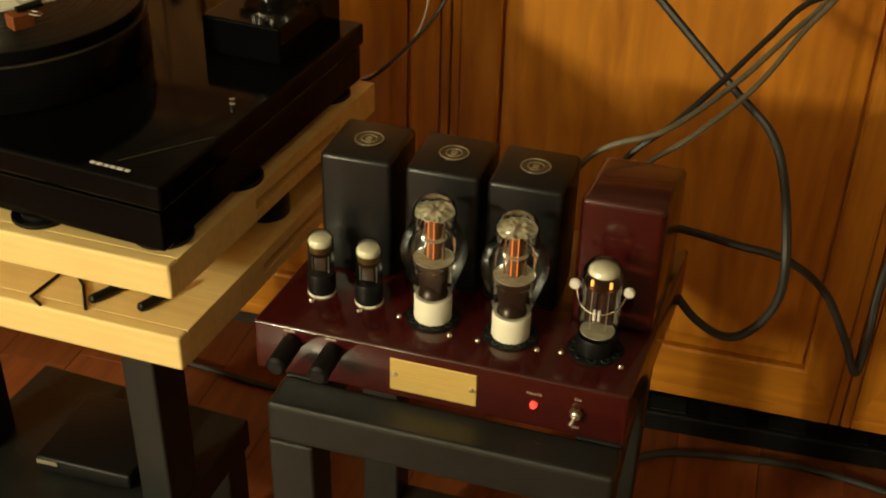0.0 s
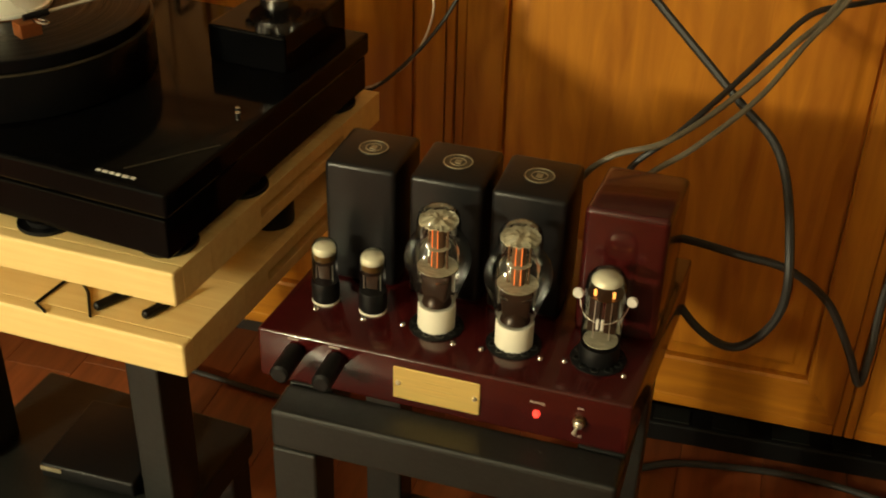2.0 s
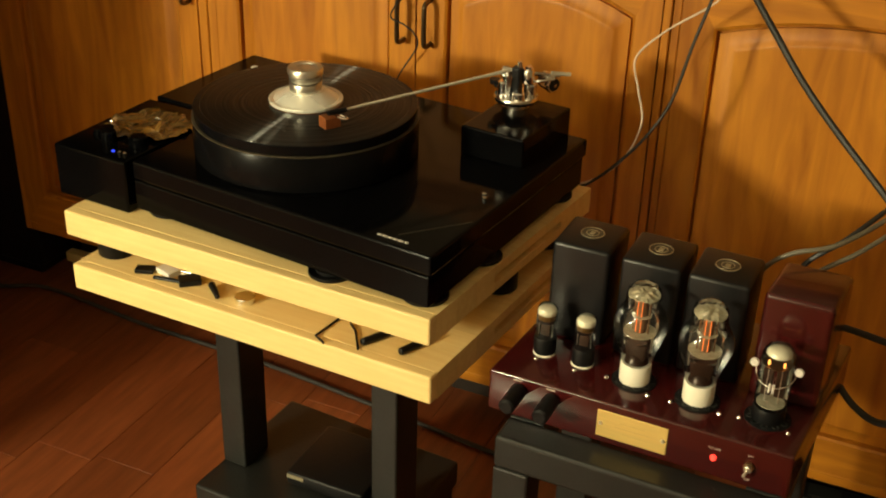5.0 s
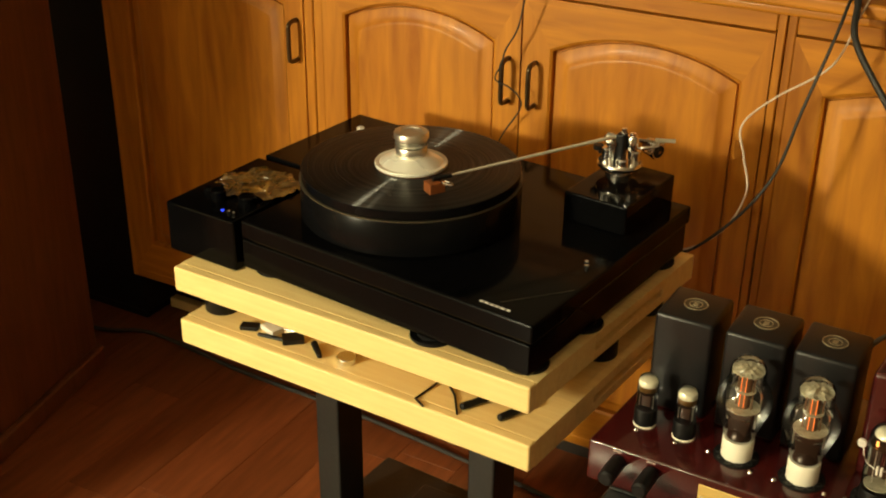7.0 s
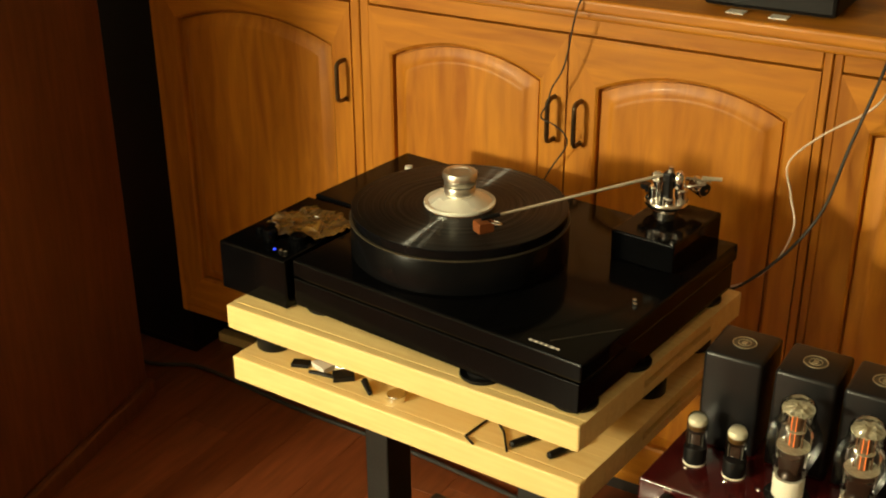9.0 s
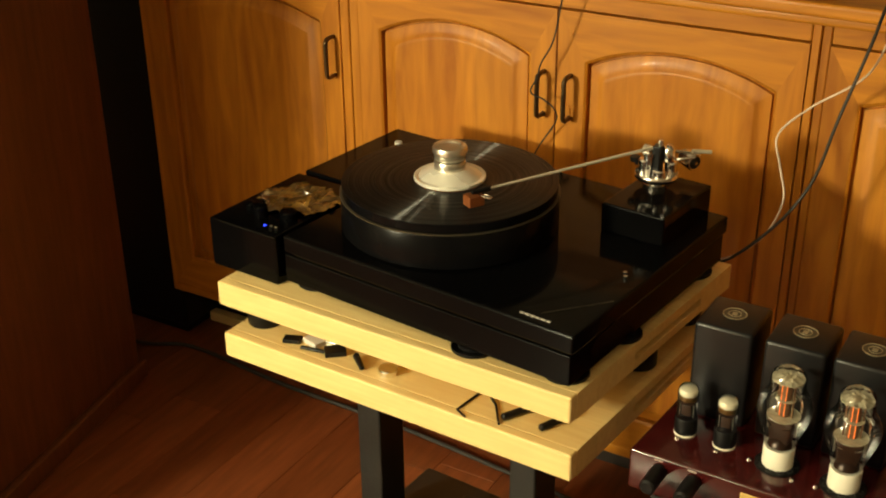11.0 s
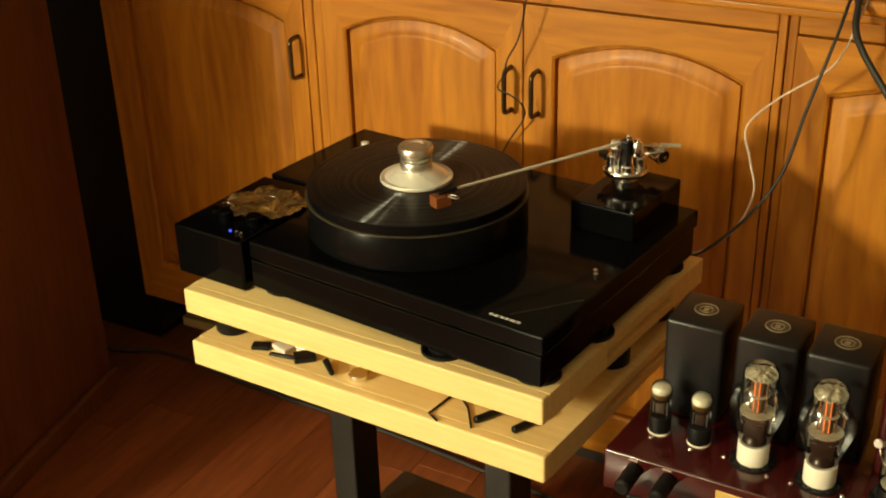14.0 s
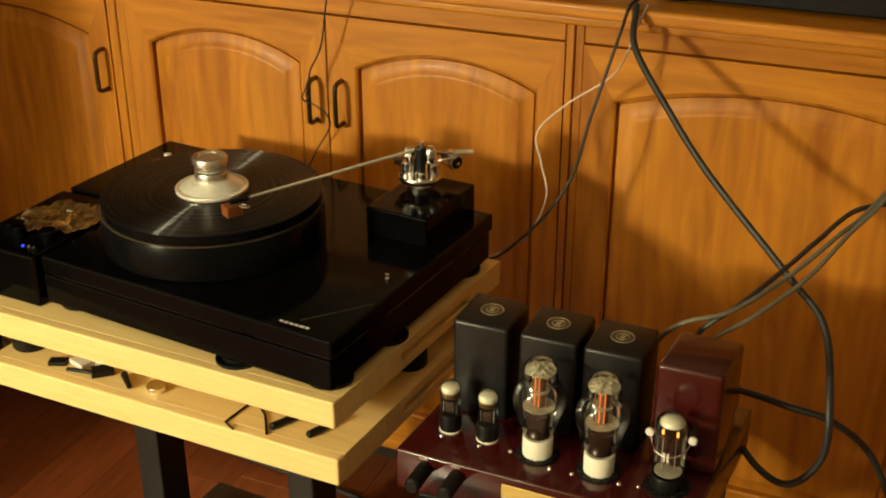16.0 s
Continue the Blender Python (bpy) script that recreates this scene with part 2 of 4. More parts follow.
def box(x0, x1, y0, y1, z0, z1, b=0.0, seg=2, bm=None):
    own = bmesh.new()
    bmesh.ops.create_cube(own, size=1)
    for v in own.verts:
        v.co = Vector((x0 + (v.co.x + 0.5) * (x1 - x0), y0 + (v.co.y + 0.5) * (y1 - y0), z0 + (v.co.z + 0.5) * (z1 - z0)))
    if b:
        bevel(own, b, seg)
    return merge(bm, own)


def merge(bm, own):
    if bm is None:
        return own
    me = bpy.data.meshes.new("tmp")
    own.to_mesh(me)
    own.free()
    bm.from_mesh(me)
    bpy.data.meshes.remove(me)
    return bm


def lathe(profile, seg=32, at=(0, 0, 0), bm=None, m=None):
    """A turned body from pairs of radius and height."""
    own = bmesh.new()
    rings = []
    for r, z in profile:
        if r < 1e-6:
            rings.append([own.verts.new((0, 0, z))])
        else:
            rings.append([own.verts.new((r * math.cos(2 * math.pi * k / seg), r * math.sin(2 * math.pi * k / seg), z)) for k in range(seg)])
    for a, b in zip(rings, rings[1:]):
        for k in range(seg):
            j = (k + 1) % seg
            vs = [a[k % len(a)], a[j % len(a)], b[j % len(b)], b[k % len(b)]]
            vs = [v for i, v in enumerate(vs) if v not in vs[:i]]
            if len(vs) > 2:
                own.faces.new(vs)
    own.transform(Matrix.Translation(at) @ (m or Matrix.Identity(4)))
    return merge(bm, own)


def rod(a, b, r, seg=14, r2=None, bm=None, cap=0.0):
    """A round bar between two points."""
    a, b = Vector(a), Vector(b)
    d = b - a
    h, r2 = d.length, r if r2 is None else r2
    c = min(cap, r * 0.5)
    prof = [(0, 0), (max(r - c, 1e-5), 0), (r, c), (r2, h - c), (max(r2 - c, 1e-5), h), (0, h)] if c else [(0, 0), (r, 0), (r2, h), (0, h)]
    return lathe(prof, seg, bm=bm, m=Matrix.Translation(a) @ d.to_track_quat("Z", "Y").to_matrix().to_4x4())


def curve_points(pts, steps=8):
    pts = [Vector(p) for p in pts]
    ext = [2 * pts[0] - pts[1]] + pts + [2 * pts[-1] - pts[-2]]
    out = []
    for i in range(1, len(ext) - 2):
        p0, p1, p2, p3 = ext[i - 1:i + 3]
        for s in range(steps):
            t = s / steps
            out.append(0.5 * ((2 * p1) + (p2 - p0) * t + (2 * p0 - 5 * p1 + 4 * p2 - p3) * t * t + (3 * p1 - p0 - 3 * p2 + p3) * t ** 3))
    return out + [pts[-1]]


def sweep(pts, r, seg=8, steps=8, bm=None, smooth=True):
    """A cable or bent wire along a line of points."""
    line = curve_points(pts, steps) if smooth else [Vector(p) for p in pts]
    own = bmesh.new()
    rings, up = [], None
    for i, p in enumerate(line):
        d = (line[min(i + 1, len(line) - 1)] - line[max(i - 1, 0)]).normalized()
        if up is None:
            up = d.orthogonal().normalized()
        up = (up - d * up.dot(d)).normalized()
        side = d.cross(up)
        rings.append([own.verts.new(p + r * (math.cos(2 * math.pi * k / seg) * up + math.sin(2 * math.pi * k / seg) * side)) for k in range(seg)])
    for a, b in zip(rings, rings[1:]):
        for k in range(seg):
            own.faces.new([a[k], a[(k + 1) % seg], b[(k + 1) % seg], b[k]])
    own.faces.new(rings[0])
    own.faces.new(rings[-1])
    return merge(bm, own)


def cable(name, pts, r, mat, label, category="cable"):
    base = Vector(pts[0])
    ob = part(name, sweep([Vector(p) - base for p in pts], r), mat, smooth=True)
    ob.location = base
    return tagged(ob, label, category)


# ---- room ----
X0, X1, Y0, Y1, H = -3.2, 2.4, -3.4, 2.16, 2.6


def room():
    # unseen walls and ceiling are added to bounce lamp light back as fill
    tagged(part("wall_north", box(X0, X1, Y1, Y1 + 0.1, 0, H), WALL_PAINT), "plain wall added out of view to bounce light behind the cabinets", "wall", kind="structure")
    tagged(part("wall_south", box(X0, X1, Y0 - 0.1, Y0, 0, H), WALL_PAINT), "plain wall added out of view to bounce light", "wall", kind="structure")
    tagged(part("wall_west", box(X0 - 0.1, X0, Y0 - 0.1, Y1 + 0.1, 0, H), WALL_PAINT), "plain wall added out of view to bounce light", "wall", kind="structure")
    tagged(part("wall_east", box(X1, X1 + 0.1, Y0 - 0.1, Y1 + 0.1, 0, H), WALL_PAINT), "plain wall added out of view to bounce light", "wall", kind="structure")
    tagged(part("ceiling", box(X0 - 0.1, X1 + 0.1, Y0 - 0.1, Y1 + 0.1, H, H + 0.1), CEILING_PAINT), "plain ceiling added out of view to bounce light", "ceiling", kind="structure")


room()

# ---- oak wall cabinets ----
FRONT = 1.596
DOOR_Z0, DOOR_Z1 = 0.098, 0.906


def arch_loop(x0, x1, z0, zc, za, y, n=36):
    """A panel's outline: straight sides and foot, flat arched head."""
    pts = [(x0, y, z0), (x1, y, z0)]
    half, rise = (x1 - x0) / 2, za - zc
    rad = (half * half + rise * rise) / (2 * rise)
    for k in range(n + 1):
        x = half - 2 * half * k / n
        pts.append(((x0 + x1) / 2 + x, y, zc + math.sqrt(rad * rad - x * x) - (rad - rise)))
    return pts


def cabinet_door(x0, x1, ax0, ax1, cabinet, handle_x=None, pz0=0.150, dz0=DOOR_Z0):
    """A framed door with a raised arched panel, made in the cabinet's coordinates."""
    th = 0.020
    ya, yb = FRONT, FRONT + th
    inner = arch_loop(ax0, ax1, pz0, 0.825, 0.861, ya)
    n = len(inner)
    outer = []
    for i, (x, _, z) in enumerate(inner):
        if i == 0:
            outer.append((x0, ya, dz0))
        elif i == 1:
            outer.append((x1, ya, dz0))
        else:
            f = (i - 2) / (n - 3)
            outer.append((x1 + (x0 - x1) * f, ya, DOOR_Z1))
    def member(ids, name, mat, own_door):
        own = bmesh.new()
        def strip(y0, y1):
            return [[own.verts.new((p[0], y, p[2])) for p in src] for src, y in ((outer, y0), (inner, y0), (outer, y1), (inner, y1))]
        fo, fi, bo, bi = strip(ya, yb)
        for i in ids:
            j = (i + 1) % n
            own.faces.new([fo[i], fo[j], fi[j], fi[i]])
            own.faces.new([fo[i], fo[j], bo[j], bo[i]])
            own.faces.new([fi[i], fi[j], bi[j], bi[i]])
        bmesh.ops.delete(own, geom=[v for v in own.verts if not v.link_faces], context="VERTS")
        return part(name, own, mat, own_door)
    for i in range(2, n):
        x, y, z = outer[i]
        outer[i] = (inner[i][0] if 2 < i < n - 1 else x, y, z)
    door = member([0], "cabinet_door", OAK_H, cabinet)
    member([1], "door_stile", OAK_V, door)
    member([n - 1], "door_stile", OAK_V, door)
    member(list(range(2, n - 1)), "door_rail", OAK_H, door)
    part("door_back", box(x0 + 0.001, x1 - 0.001, yb - 0.004, yb, dz0 + 0.001, DOOR_Z1 - 0.001), OAK_V, door)
    # raised field with a sloped margin sunk into the frame
    bm = bmesh.new()
    loops = [arch_loop(ax0, ax1, pz0, 0.825, 0.861, ya),
             arch_loop(ax0 + 0.004, ax1 - 0.004, pz0 + 0.004, 0.821, 0.857, ya + 0.003),
             arch_loop(ax0 + 0.0045, ax1 - 0.0045, pz0 + 0.0045, 0.8205, 0.8565, ya + 0.0145),
             arch_loop(ax0 + 0.0085, ax1 - 0.0085, pz0 + 0.0085, 0.8165, 0.8525, ya + 0.0145),
             arch_loop(ax0 + 0.0088, ax1 - 0.0088, pz0 + 0.0088, 0.8162, 0.8522, ya + 0.0085)]
    for o, dy in ((0.0150, 0.0078), (0.0205, 0.0066), (0.0245, 0.0051), (0.0275, 0.0036), (0.0298, 0.0021), (0.0315, 0.0010), (0.0330, 0.0005), (0.0370, 0.0004)):
        loops.append(arch_loop(ax0 + o, ax1 - o, pz0 + o, 0.825 - 0.9 * o, 0.861 - 1.03 * o, ya + dy))
    rings = [[bm.verts.new(p) for p in lp] for lp in loops]
    for a, b in zip(rings, rings[1:]):
        for i in range(n):
            j = (i + 1) % n
            bm.faces.new([a[i], a[j], b[j], b[i]])
    bm.faces.new(rings[-1])
    part("panel", bm, OAK_PANEL, door, "raised arched oak panel", smooth=True)
    if handle_x is not None:
        z0, z1, y = 0.724, 0.798, FRONT
        bm = sweep([(handle_x, y + 0.002, z1), (handle_x, y - 0.016, z1), (handle_x, y - 0.025, z1 - 0.004), (handle_x, y - 0.027, z1 - 0.014), (handle_x, y - 0.027, z0 + 0.014), (handle_x, y - 0.025, z0 + 0.004), (handle_x, y - 0.016, z0), (handle_x, y + 0.002, z0)], 0.0042, 10, 5)
        part("handle", bm, BRONZE, door, "dark bronze pull handle", smooth=True)
    return door


def cabinets():
    runs = [
        ("oak_cabinet", -1.617, -1.101, [(-1.602, -1.122, -1.548, -1.163, -1.136)], "honey oak base cabinet with one arched door"),
        ("oak_cabinet", -1.101, -0.262, [(-1.080, -0.6865, -1.037, -0.733, -0.707), (-0.6835, -0.277, -0.634, -0.317, -0.658)], "honey oak base cabinet with a pair of arched doors"),
        ("oak_cabinet", -0.262, 0.346, [(-0.247, 0.330, -0.197, 0.284, None)], "honey oak base cabinet with a wide arched door"),
        ("oak_cabinet", 0.346, 1.05, [(0.362, 0.690, 0.393, 0.645, None), (0.693, 1.035, 0.738, 0.990, None)], "honey oak base cabinet behind hanging cables"),
    ]
    for number, (name, a, b, doors, label) in enumerate(runs):
        lift = 0.070 if number == 0 else 0.0
        cab = thing(name, (0, 0, 0), label, "cabinet", "oak wall cabinets")
        body = box(a, b, FRONT + 0.024, Y1 - 0.005, 0.074 + lift, 0.9545)
        part("body", body, OAK_V, cab)
        # face frame round the doors, set just behind their faces
        xs = [a] + [v for d in doors for v in (d[0], d[1])] + [b]
        for i in range(0, len(xs), 2):
            if xs[i + 1] - xs[i] > 0.006:
                part("stile", box(xs[i] + 0.0012, xs[i + 1] - 0.0012, FRONT + 0.002, FRONT + 0.0235, 0.076 + lift, 0.953, 0.0015, 1), OAK_V, cab)
        part("top_rail", box(doors[0][0], doors[-1][1], FRONT + 0.002, FRONT + 0.0235, DOOR_Z1 + 0.003, 0.953, 0.0015, 1), OAK_H, cab)
        part("bottom_rail", box(doors[0][0], doors[-1][1], FRONT + 0.002, FRONT + 0.0235, 0.076 + lift, DOOR_Z0 + lift - 0.003, 0.0015, 1), OAK_H, cab)
        # shade of the recess is put into the toe kick's near-black colour
        part("plinth", box(a + 0.001, b - 0.001, FRONT + 0.07 + 1.3 * lift, FRONT + 0.09 + 1.3 * lift, 0.0, 0.074 + lift), GAP, cab, "recessed toe kick, coloured dark for its shade")
        for x0, x1, ax0, ax1, hx in doors:
            cabinet_door(x0, x1, ax0, ax1, cab, hx, 0.162 + 1.1 * lift, DOOR_Z0 + lift)
    # pale wood stands for the lit lower part of the plinth
    skirt = part("skirting_board", box(-1.630, -1.104, FRONT + 0.122, FRONT + 0.146, 0.0, 0.024, 0.003), BAMBOO)
    tagged(skirt, "narrow pale wooden skirting strip below the cabinet", "skirting board", kind="structure")
    top = thing("counter_top", (0, 0, 0.940), "long honey oak counter top with a moulded edge", "counter top")
    bm = box(-1.632, 1.06, 1.558, Y1 - 0.004, 0.0152, 0.037, 0.006, 3)
    part("slab", bm, OAK_H, top)
    part("moulding", box(-1.622, 1.055, 1.574, FRONT + 0.0018, 0.0, 0.015, 0.005, 3), OAK_H, top)


cabinets()

# ---- turntable rack: legs, boards ----
RACK = Matrix.Translation((-0.357, 0.958, 0)) @ Matrix.Rotation(radians(-4.2), 4, "Z")
TURN_RACK = -4.2


def at_rack(u, v, z):
    return tuple(RACK @ Vector((u, v, z)))


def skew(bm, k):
    """Shear a part so that its side edges fit the camera's view."""
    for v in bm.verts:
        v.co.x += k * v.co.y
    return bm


def board(name, u, v, w, d, z0, z1, turn, k, label):
    """A thick shelf glued up from maple staves, with a finger slot in its right end."""
    ob = thing(name, at_rack(u, v, z0), label, "board", "maple boards", turn=TURN_RACK + turn)
    h = z1 - z0
    edge = 0.017
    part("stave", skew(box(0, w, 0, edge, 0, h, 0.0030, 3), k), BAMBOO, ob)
    n = 9
    cuts = [edge + (d - edge) * i / n for i in range(n + 1)]
    for i in range(n):
        a, b = cuts[i] - (0.0012 if i == 0 else 0.0), cuts[i + 1]
        if i in (3, 4, 5, 6):
            # slot: the middle of the end face is cut back
            bm = box(0, w - 0.014, a, b, 0, h)
            bm = box(w - 0.014, w, a, b, 0, h * 0.34, 0.0003, 1, bm=bm)
            bm = box(w - 0.014, w, a, b, h * 0.62, h, 0.0003, 1, bm=bm)
        else:
            bm = box(0, w, a, b, 0, h, 0.0003, 1)
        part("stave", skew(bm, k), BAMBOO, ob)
    return ob


LOW_TOP, UP_FOOT, UP_TOP = 0.552, 0.588, 0.626
# turn and shear of each board are fitted to the camera's view
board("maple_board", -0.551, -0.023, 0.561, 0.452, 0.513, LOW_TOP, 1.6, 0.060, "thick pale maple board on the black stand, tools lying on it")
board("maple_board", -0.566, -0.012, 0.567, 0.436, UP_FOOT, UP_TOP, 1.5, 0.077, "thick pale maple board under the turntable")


def foot_disc(u, v, z0, z1, r, label, name="isolation_foot"):
    ob = part(name, lathe([(0, 0), (r * 0.94, 0), (r, 0.002), (r, z1 - z0 - 0.002), (r * 0.94, z1 - z0), (0, z1 - z0)], 32), RUBBER, smooth=True)
    ob.matrix_basis = pose(*at_rack(u, v, z0))
    return tagged(ob, label, "foot", "isolation feet")


for u, v in ((-0.522, 0.036), (-0.500, 0.370), (-0.020, 0.232), (-0.020, 0.380)):
    foot_disc(u, v, LOW_TOP, UP_FOOT, 0.026, "black rubber foot between two maple boards")


STAND_BASE = 0.200


def rack_stand():
    st = thing("equipment_stand", at_rack(-0.245, 0.21, 0), "black steel stand with a low base plate carrying the maple boards", "stand", turn=TURN_RACK)
    part("base_plate", box(-0.155, 0.159, -0.195, 0.055, 0.155, STAND_BASE, 0.004), STEEL_BLACK, st)
    for x in (-0.133, 0.133):
        part("post", box(x - 0.020, x + 0.022, -0.127, -0.068, STAND_BASE, 0.498, 0.003), STEEL_BLACK, st)
        part("top_plate", box(x - 0.045, x + 0.055, -0.185, 0.205, 0.498, 0.513, 0.003), STEEL_BLACK, st)
        for y in (-0.12, 0.025):
            part("leg", box(x - 0.022, x + 0.022, y - 0.022, y + 0.022, 0.0, 0.155, 0.003), STEEL_BLACK, st)


rack_stand()


# ---- turntable ----
TABLE = RACK @ Matrix.Translation((-0.004, 0.011, 0)) @ Matrix.Rotation(radians(-2.5), 4, "Z") @ Matrix.Translation((0, -0.014, 0))
TABLE_TURN = TURN_RACK - 2.5
SPINDLE = (-0.308, 0.186)


def turntable():
    tt = thing("turntable", tuple(TABLE @ Vector((0, 0, UP_TOP))), "black lacquered belt-drive turntable with a record on it", "turntable", turn=TABLE_TURN)
    z = lambda h: h - UP_TOP
    part("lower_plinth", box(-0.470, -0.003, 0.015, 0.430, z(0.6345), z(0.6765), 0.002), LACQUER, tt)
    part("plinth_core", box(-0.460, -0.016, 0.030, 0.420, z(0.6765), z(0.679)), MATT_BLACK, tt)
    part("upper_plinth", box(-0.470, 0.0, 0.014, 0.434, z(0.679), z(0.705), 0.003), LACQUER, tt)
    part("rear_plinth", box(-0.606, -0.4702, 0.206, 0.434, z(0.662), z(0.705), 0.003), LACQUER, tt)
    # feet under the plinth: a broad thin disc and a stem
    for u, v in ((-0.030, 0.052), (-0.158, 0.034), (-0.44, 0.05), (-0.03, 0.39), (-0.44, 0.39), (-0.024, 0.175), (-0.56, 0.40)):
        top = z(0.662) if u < -0.5 else z(0.6345)
        foot = part("foot", lathe([(0, 0.003), (0.019, 0.003), (0.020, 0.004), (0.020, top), (0, top)], 32, (u, v, 0.0)), RUBBER, tt, smooth=True)
        part("foot_disc", lathe([(0, 0), (0.0285, 0), (0.0295, 0.0010), (0.0295, 0.0036), (0.0285, 0.0044), (0.0270, 0.0036), (0, 0.0036)], 40, (u, v, 0.0)), RUBBER, foot, smooth=True)
    # platter
    c = (*SPINDLE, 0)
    part("platter", lathe([(0, z(0.7055)), (0.150, z(0.7055)), (0.153, z(0.708)), (0.153, z(0.754)), (0.1515, z(0.756)), (0, z(0.756))], 96, c), PLATTER_BLACK, tt, "heavy black platter", smooth=True)
    part("platter_rim", lathe([(0.1500, z(0.7562)), (0.1536, z(0.7562)), (0.1536, z(0.7576)), (0.1500, z(0.7576))], 96, c), BADGE_DARK, tt, "dull turned metal rim", smooth=True)
    part("platter_mat", lathe([(0, z(0.7580)), (0.1495, z(0.7580)), (0.1505, z(0.759)), (0.1505, z(0.7695)), (0.1495, z(0.7705)), (0, z(0.7705))], 96, c), PLATTER_BLACK, tt, smooth=True)
    # motor block with its switches, turned a little against the plinth
    swing = Matrix.Translation((-0.604, 0.002, 0)) @ Matrix.Rotation(radians(2.5), 4, "Z") @ Matrix.Translation((0.604, -0.002, 0))
    def motor(bm):
        bm.transform(swing)
        return bm
    mb = part("motor_housing", motor(box(-0.604, -0.478, 0.002, 0.199, z(UP_TOP + 0.0003), z(0.702), 0.003)), LACQUER, tt)
    for u, v, r, h in ((-0.545, 0.048, 0.011, 0.016), (-0.503, 0.060, 0.013, 0.013), (-0.575, 0.06, 0.008, 0.008)):
        part("speed_knob", motor(lathe([(0, 0), (r, 0), (r, h - 0.002), (r - 0.002, h), (0, h)], 24, (u, v, z(0.702)))), LACQUER, mb, smooth=True)
    part("speed_light", motor(lathe([(0, 0), (0.0020, 0), (0.0020, 0.0015), (0, 0.002)], 12, (-0.516, 0.024, z(0.702)))), BLUE_LED, mb, "blue glowing indicator")
    for u in (-0.503, -0.494):
        part("switch_tip", motor(lathe([(0, 0), (0.0025, 0), (0.0025, 0.004), (0, 0.005)], 10, (u, 0.022, z(0.702)))), CHROME, mb)
    # arm board
    ab = part("arm_block", box(-0.124, -0.028, 0.287, 0.430, z(0.7052), z(0.747), 0.0025), LACQUER, tt)
    # badge: plain bar, and a thin line on the deck
    for u, w in ((-0.084, 0.005), (-0.077, 0.006), (-0.069, 0.005), (-0.062, 0.005), (-0.055, 0.007), (-0.046, 0.005)):
        part("name_bar", box(u, u + w, 0.0265, 0.0302, z(0.7051), z(0.7057)), WHITE_PAPER, tt, "small pale badge bar")
    part("deck_line", sweep([(-0.062, 0.040, z(0.7054)), (-0.006, 0.118, z(0.7054))], 0.0005, 5, 2), BADGE_DARK, tt)
    for u, v in ((-0.030, 0.190), (-0.024, 0.180)):
        part("deck_screw", lathe([(0, 0), (0.003, 0), (0.003, 0.004), (0, 0.005)], 12, (u, v, z(0.705))), CHROME, tt, smooth=True)
    pin = TABLE.inverted() @ Vector((-0.843, 1.352, 0))
    part("peg", lathe([(0, 0), (0.0045, 0), (0.0045, 0.015), (0.006, 0.018), (0.006, 0.024), (0, 0.025)], 16, (pin.x, pin.y, z(0.705))), WHITE_PAPER, tt, "small white peg", smooth=True)
    return tt


turntable()


def record():
    c = tuple(TABLE @ Vector((*SPINDLE, 0.7707)))
    rec = thing("vinyl_record", c, "black vinyl record lying on the platter", "record")
    part("disc", lathe([(0.0035, 0), (0.150, 0), (0.151, 0.0006), (0.1505, 0.0013), (0.146, 0.0016), (0.052, 0.0016), (0.0035, 0.0016)], 128), VINYL, rec, smooth=True)
    part("label", lathe([(0.0035, 0.0017), (0.0498, 0.0017), (0.0498, 0.00185), (0.0035, 0.00185)], 64), AMBER, rec, "reddish paper label under the clamp")
    cl = thing("record_clamp", (c[0], c[1], c[2] + 0.0019), "turned steel record clamp with a flared skirt", "record clamp")
    part("skirt", lathe([(0, 0), (0.047, 0), (0.0500, 0.0012), (0.0503, 0.0040), (0.0495, 0.0052), (0.0450, 0.0052), (0.0440, 0.0046), (0.0262, 0.0150), (0.0235, 0.0156), (0, 0.0156)], 64), SKIRT_METAL, cl, "bright flared skirt with a flat rim", smooth=True)
    grip = part("grip", lathe([(0, 0.0155), (0.0215, 0.0155), (0.0218, 0.0165), (0.0218, 0.0270), (0.0212, 0.0278), (0.0175, 0.0280), (0.0175, 0.0298), (0.0212, 0.0300), (0.0218, 0.0308), (0.0218, 0.0360), (0.0212, 0.0367), (0.0175, 0.0370), (0.0175, 0.0386), (0.0232, 0.0388), (0.0240, 0.0396), (0.0240, 0.0462), (0.0228, 0.0482), (0.0160, 0.0486), (0.0145, 0.0470), (0, 0.0468)], 64), STEEL, cl, smooth=True)
    # black rings paint the shade into the two turned recesses
    for h in (0.0289, 0.0378):
        part("groove", lathe([(0.0178, h - 0.0008), (0.0186, h - 0.0008), (0.0186, h + 0.0008), (0.0178, h + 0.0008), (0.0178, h - 0.0008)], 48), MATT_BLACK, grip, "shade of a turned groove, painted as a black ring")


record()


